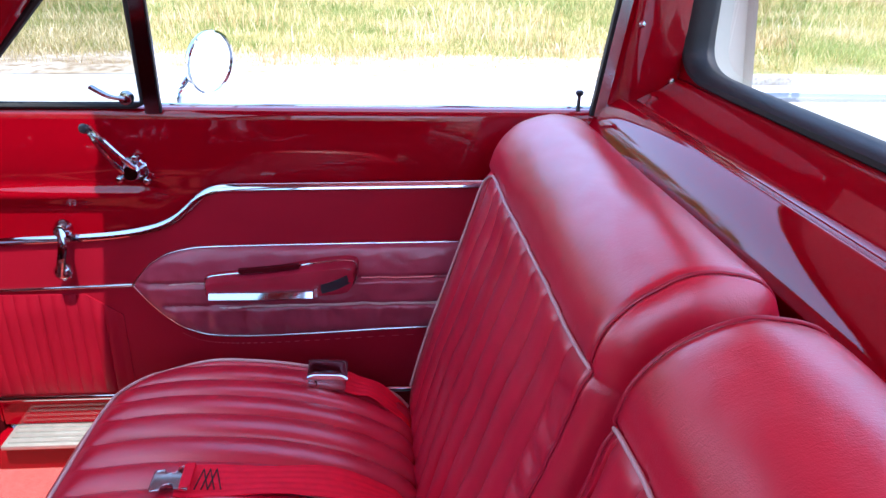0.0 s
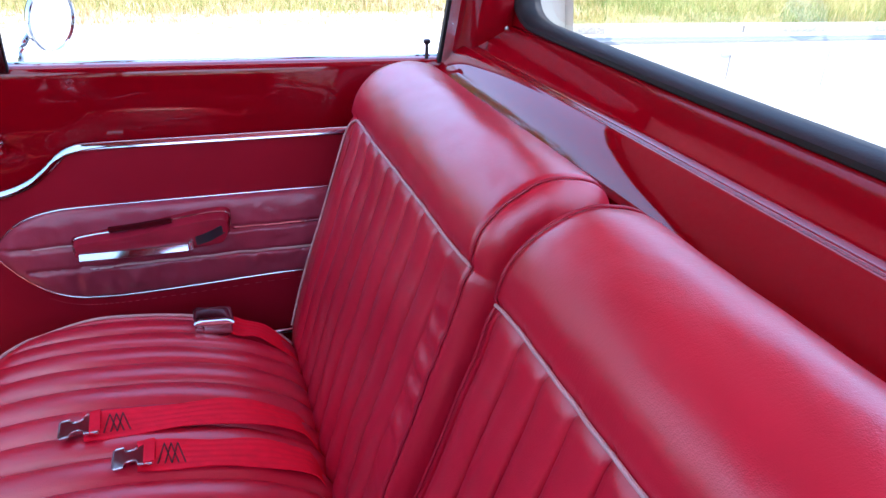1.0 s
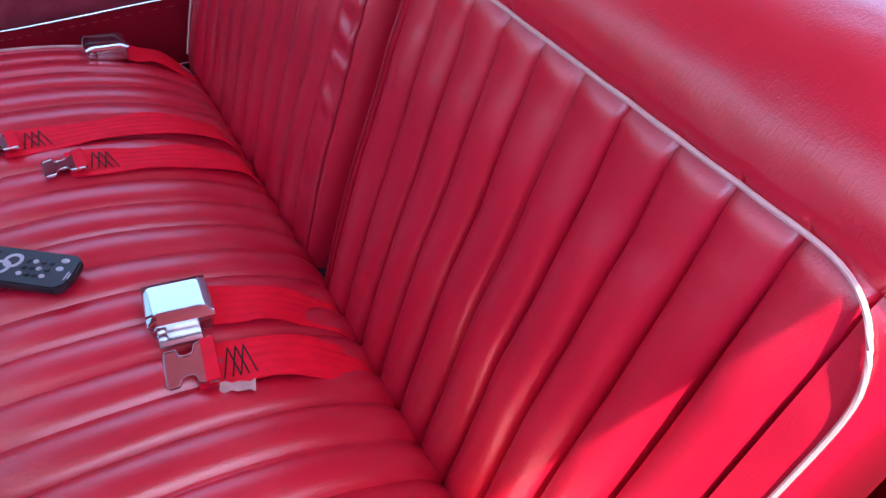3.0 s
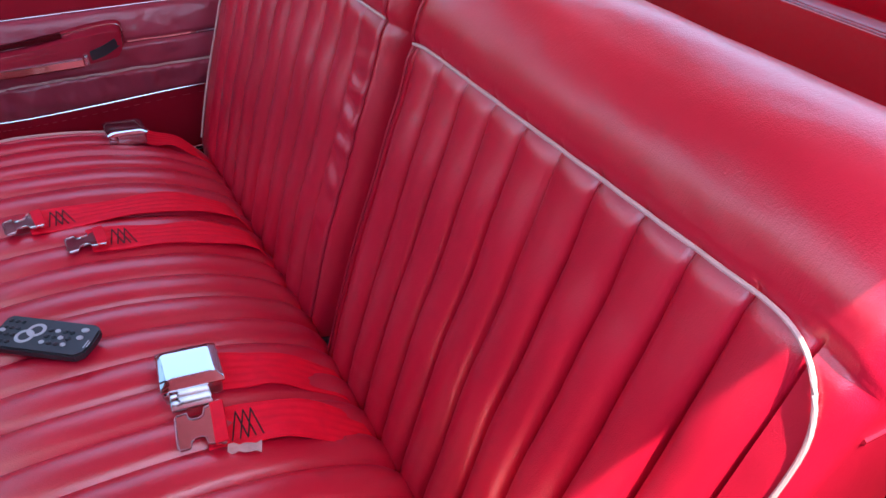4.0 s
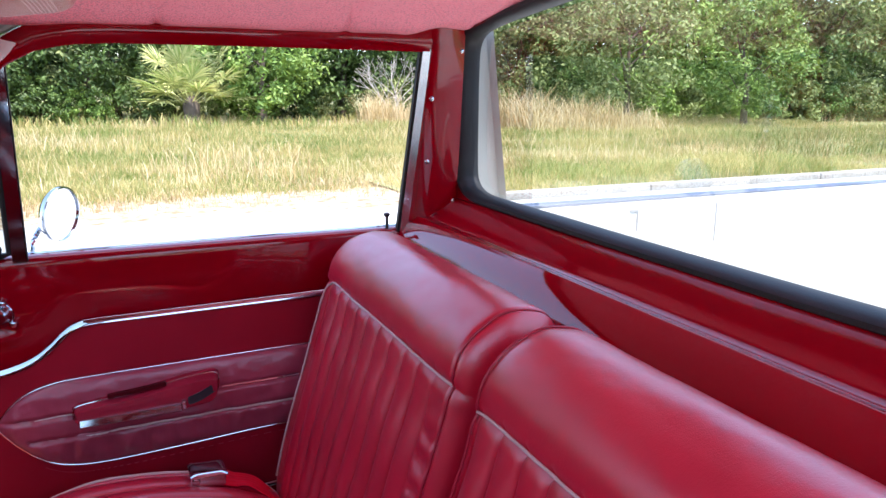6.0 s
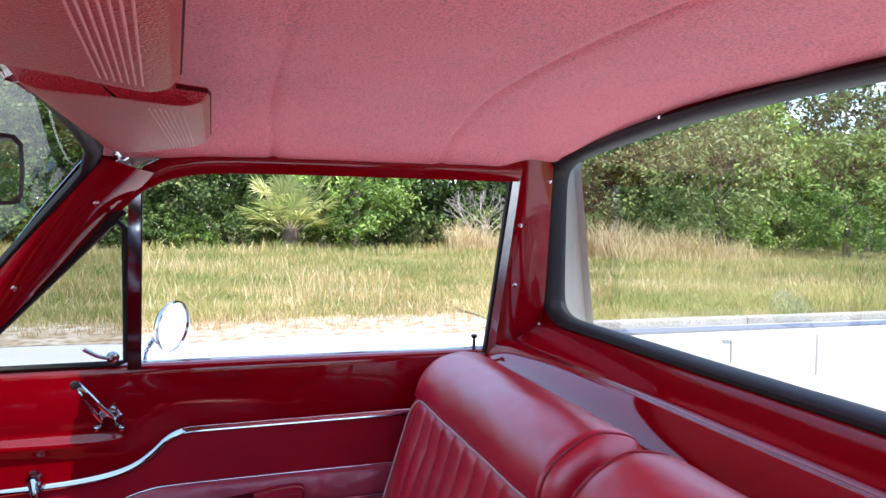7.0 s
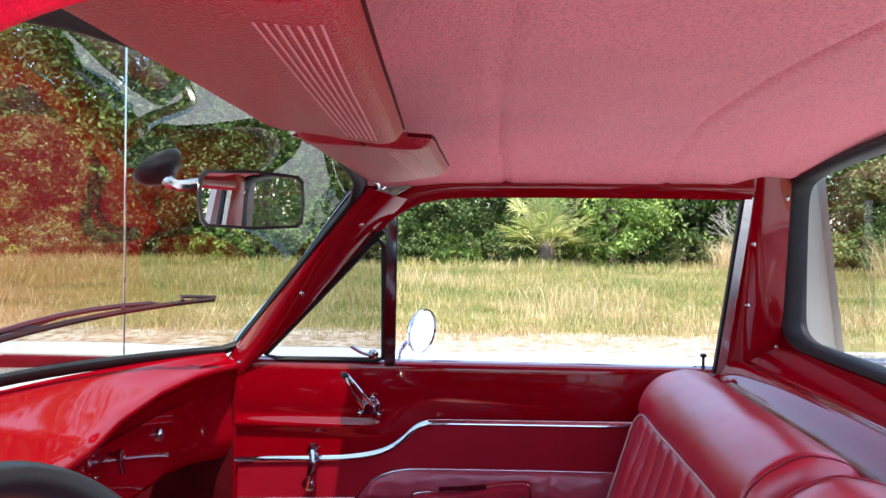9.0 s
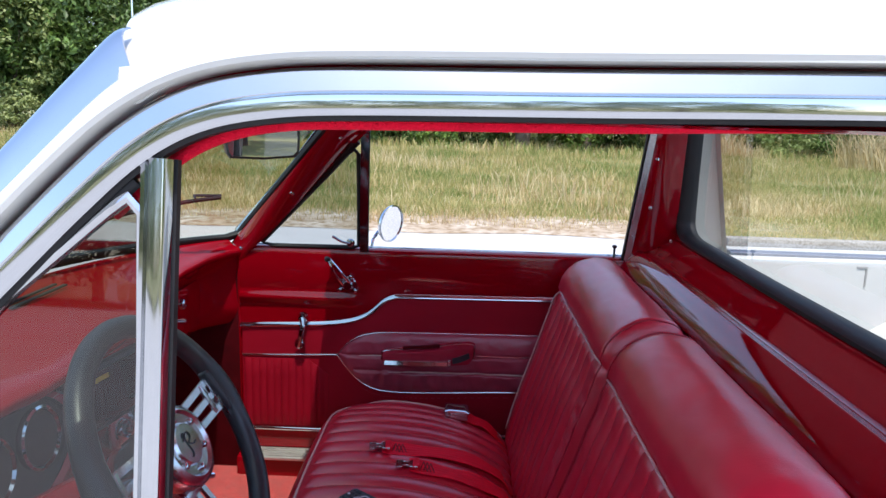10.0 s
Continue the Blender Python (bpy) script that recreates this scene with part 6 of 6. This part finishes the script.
while x < 62:
    copy_thing(shrubs[r.choice((0, 0, 1, 2))], pose(x, edge_y(x) + r.uniform(-0.5, 0.4), -0.05, 0, 0, r.uniform(0, 360)) @ Matrix.Scale(r.uniform(0.75, 1.25), 4))
    x += r.uniform(1.3, 2.1)


def palm(x, y, size, label):
    ob = thing("palm", label, "palm", at=(x, y, 0))
    g = random.Random(77)
    part("trunk", turned([(0.16 * size, 0.0), (0.14 * size, 0.2 * size), (0.15 * size, 0.35 * size), (0.06 * size, 0.5 * size), (0.0, 0.52 * size)], 10), M_BARK, ob, "stubby fibrous trunk")
    for k in range(46):
        a, el = g.uniform(0, math.tau), g.uniform(0.05, 1.5)
        out = Vector((math.cos(a) * math.cos(el), math.sin(a) * math.cos(el), math.sin(el)))
        root = Vector((0, 0, 0.35 * size))
        tip = root + out * size * g.uniform(0.35, 0.95)
        sidev = out.cross(Vector((0.01, 0, 1))).normalized()
        nrm = sidev.cross(out).normalized()
        verts, faces = [], []
        for s in range(21):
            w = lerp(-1.7, 1.7, s / 20)
            d = (out * math.cos(w) + sidev * math.sin(w) + nrm * g.uniform(-0.12, 0.12)).normalized()
            ln = size * 0.52 * (1 - 0.18 * abs(w)) * g.uniform(0.85, 1.1)
            e = tip + d * ln + Vector((0, 0, -0.10 * ln * (0.5 + abs(w))))
            mid = tip + d * ln * 0.55
            p = d.cross(nrm).normalized() * 0.020 * size
            n = len(verts)
            verts += [tip, mid + p, e, mid - p]
            faces.append((n, n + 1, n + 2, n + 3))
        n = len(verts)
        st = sidev * 0.010 * size
        verts += [root - st, root + st, tip + st, tip - st]
        faces.append((n, n + 1, n + 2, n + 3))
        me = bpy.data.meshes.new("frond")
        me.from_pydata([tuple(v) for v in verts], [], faces)
        me.materials.append(M_PALM)
        fr = new("frond", me)
        fr.parent = ob
    return ob


def bare_shrub(x, y, h, label):
    """Leafless twigs forking upward."""
    ob = thing("bare_shrub", label, "shrub", at=(x, y, 0))
    g = random.Random(5)

    def grow(bm, p, way, ln, w, depth):
        q = p + way * ln
        add(bm, sweep([p, p.lerp(q, 0.5) + Vector((g.uniform(-0.04, 0.04), g.uniform(-0.04, 0.04), 0)), q], ring(w, 5), up=(0.3, 0.9, 0.2)))
        if depth:
            for _ in range(g.choice((2, 3))):
                d = (way + Vector((g.gauss(0, 0.5), g.gauss(0, 0.4), g.gauss(0.1, 0.35)))).normalized()
                grow(bm, q, d, ln * g.uniform(0.6, 0.85), w * 0.62, depth - 1)

    for k in range(7):
        bm = bmesh.new()
        grow(bm, Vector((g.uniform(-0.5, 0.5), g.uniform(-0.4, 0.4), 0)), Vector((g.gauss(0, 0.35), g.gauss(0, 0.3), 1)).normalized(), h * 0.32, 0.022, 3)
        part("stem", bm, M_TWIG, ob)
    return ob


M_TWIG = mat("bleached_twigs", (0.42, 0.38, 0.34), 0.9, vary=0.2, vary_scale=3)
palm(2.05, 25.0, 1.9, "young fan palm with yellowing fronds before the wood")
copy_thing(kinds[1], pose(4.5, 25.6, -0.1, 0, 0, 40) @ Matrix.Scale(0.95, 4))
copy_thing(kinds[1], pose(19.5, 17.5, -0.1, 0, 0, 140) @ Matrix.Scale(0.8, 4))
copy_thing(kinds[3], pose(15.6, 19.0, -0.1, 0, 0, 70) @ Matrix.Scale(0.85, 4))
for k, (x, y, turn, size) in enumerate([(13, -9, 20, 0.8), (18, -12, 80, 1.0), (16, -17, 150, 0.95), (23, -9, 200, 0.9), (27, -14, 260, 1.05), (22, -21, 310, 1.0), (31, -8, 15, 0.9)]):
    copy_thing(kinds[k % len(kinds)], pose(x, y, -0.1, 0, 0, turn) @ Matrix.Scale(size, 4))
stuff("dry_grass", blades((-9, 11, 7.0, 10.5), 22000, 0.05, 0.20, 0.0045, 71, lambda x, y, c: 0.15 + 0.85 * smoothstep(-0.1, 0.5, c)), M_DRY, "brown dead grass at the meadow's edge", "grass")
# unseen tree row behind the camera, added for a dark band in chrome
x = -44.0
while x < 12:
    copy_thing(kinds[r.choice((0, 2, 3))], pose(x, -24.5 + r.uniform(-1.5, 1.5), -0.1, 0, 0, r.uniform(0, 360)) @ Matrix.Scale(r.uniform(0.9, 1.2), 4))
    x += 3.4
bare_shrub(8.9, 23.8, 2.9, "leafless bleached shrub standing in dry reeds")
# heap of bleached reeds and bare twigs
me = blades((7.6, 9.8, 22.0, 24.0), 1500, 0.5, 1.3, 0.010, 61)
stuff("dry_reeds", me, M_DRY, "bleached straw-coloured reeds at the wood's edge", "reeds")
me = blades((10.5, 15.5, 16.5, 19.5), 3000, 0.4, 1.2, 0.014, 62)
stuff("dry_reeds", me, M_DRY, "bleached straw-coloured reeds beside the field", "reeds")
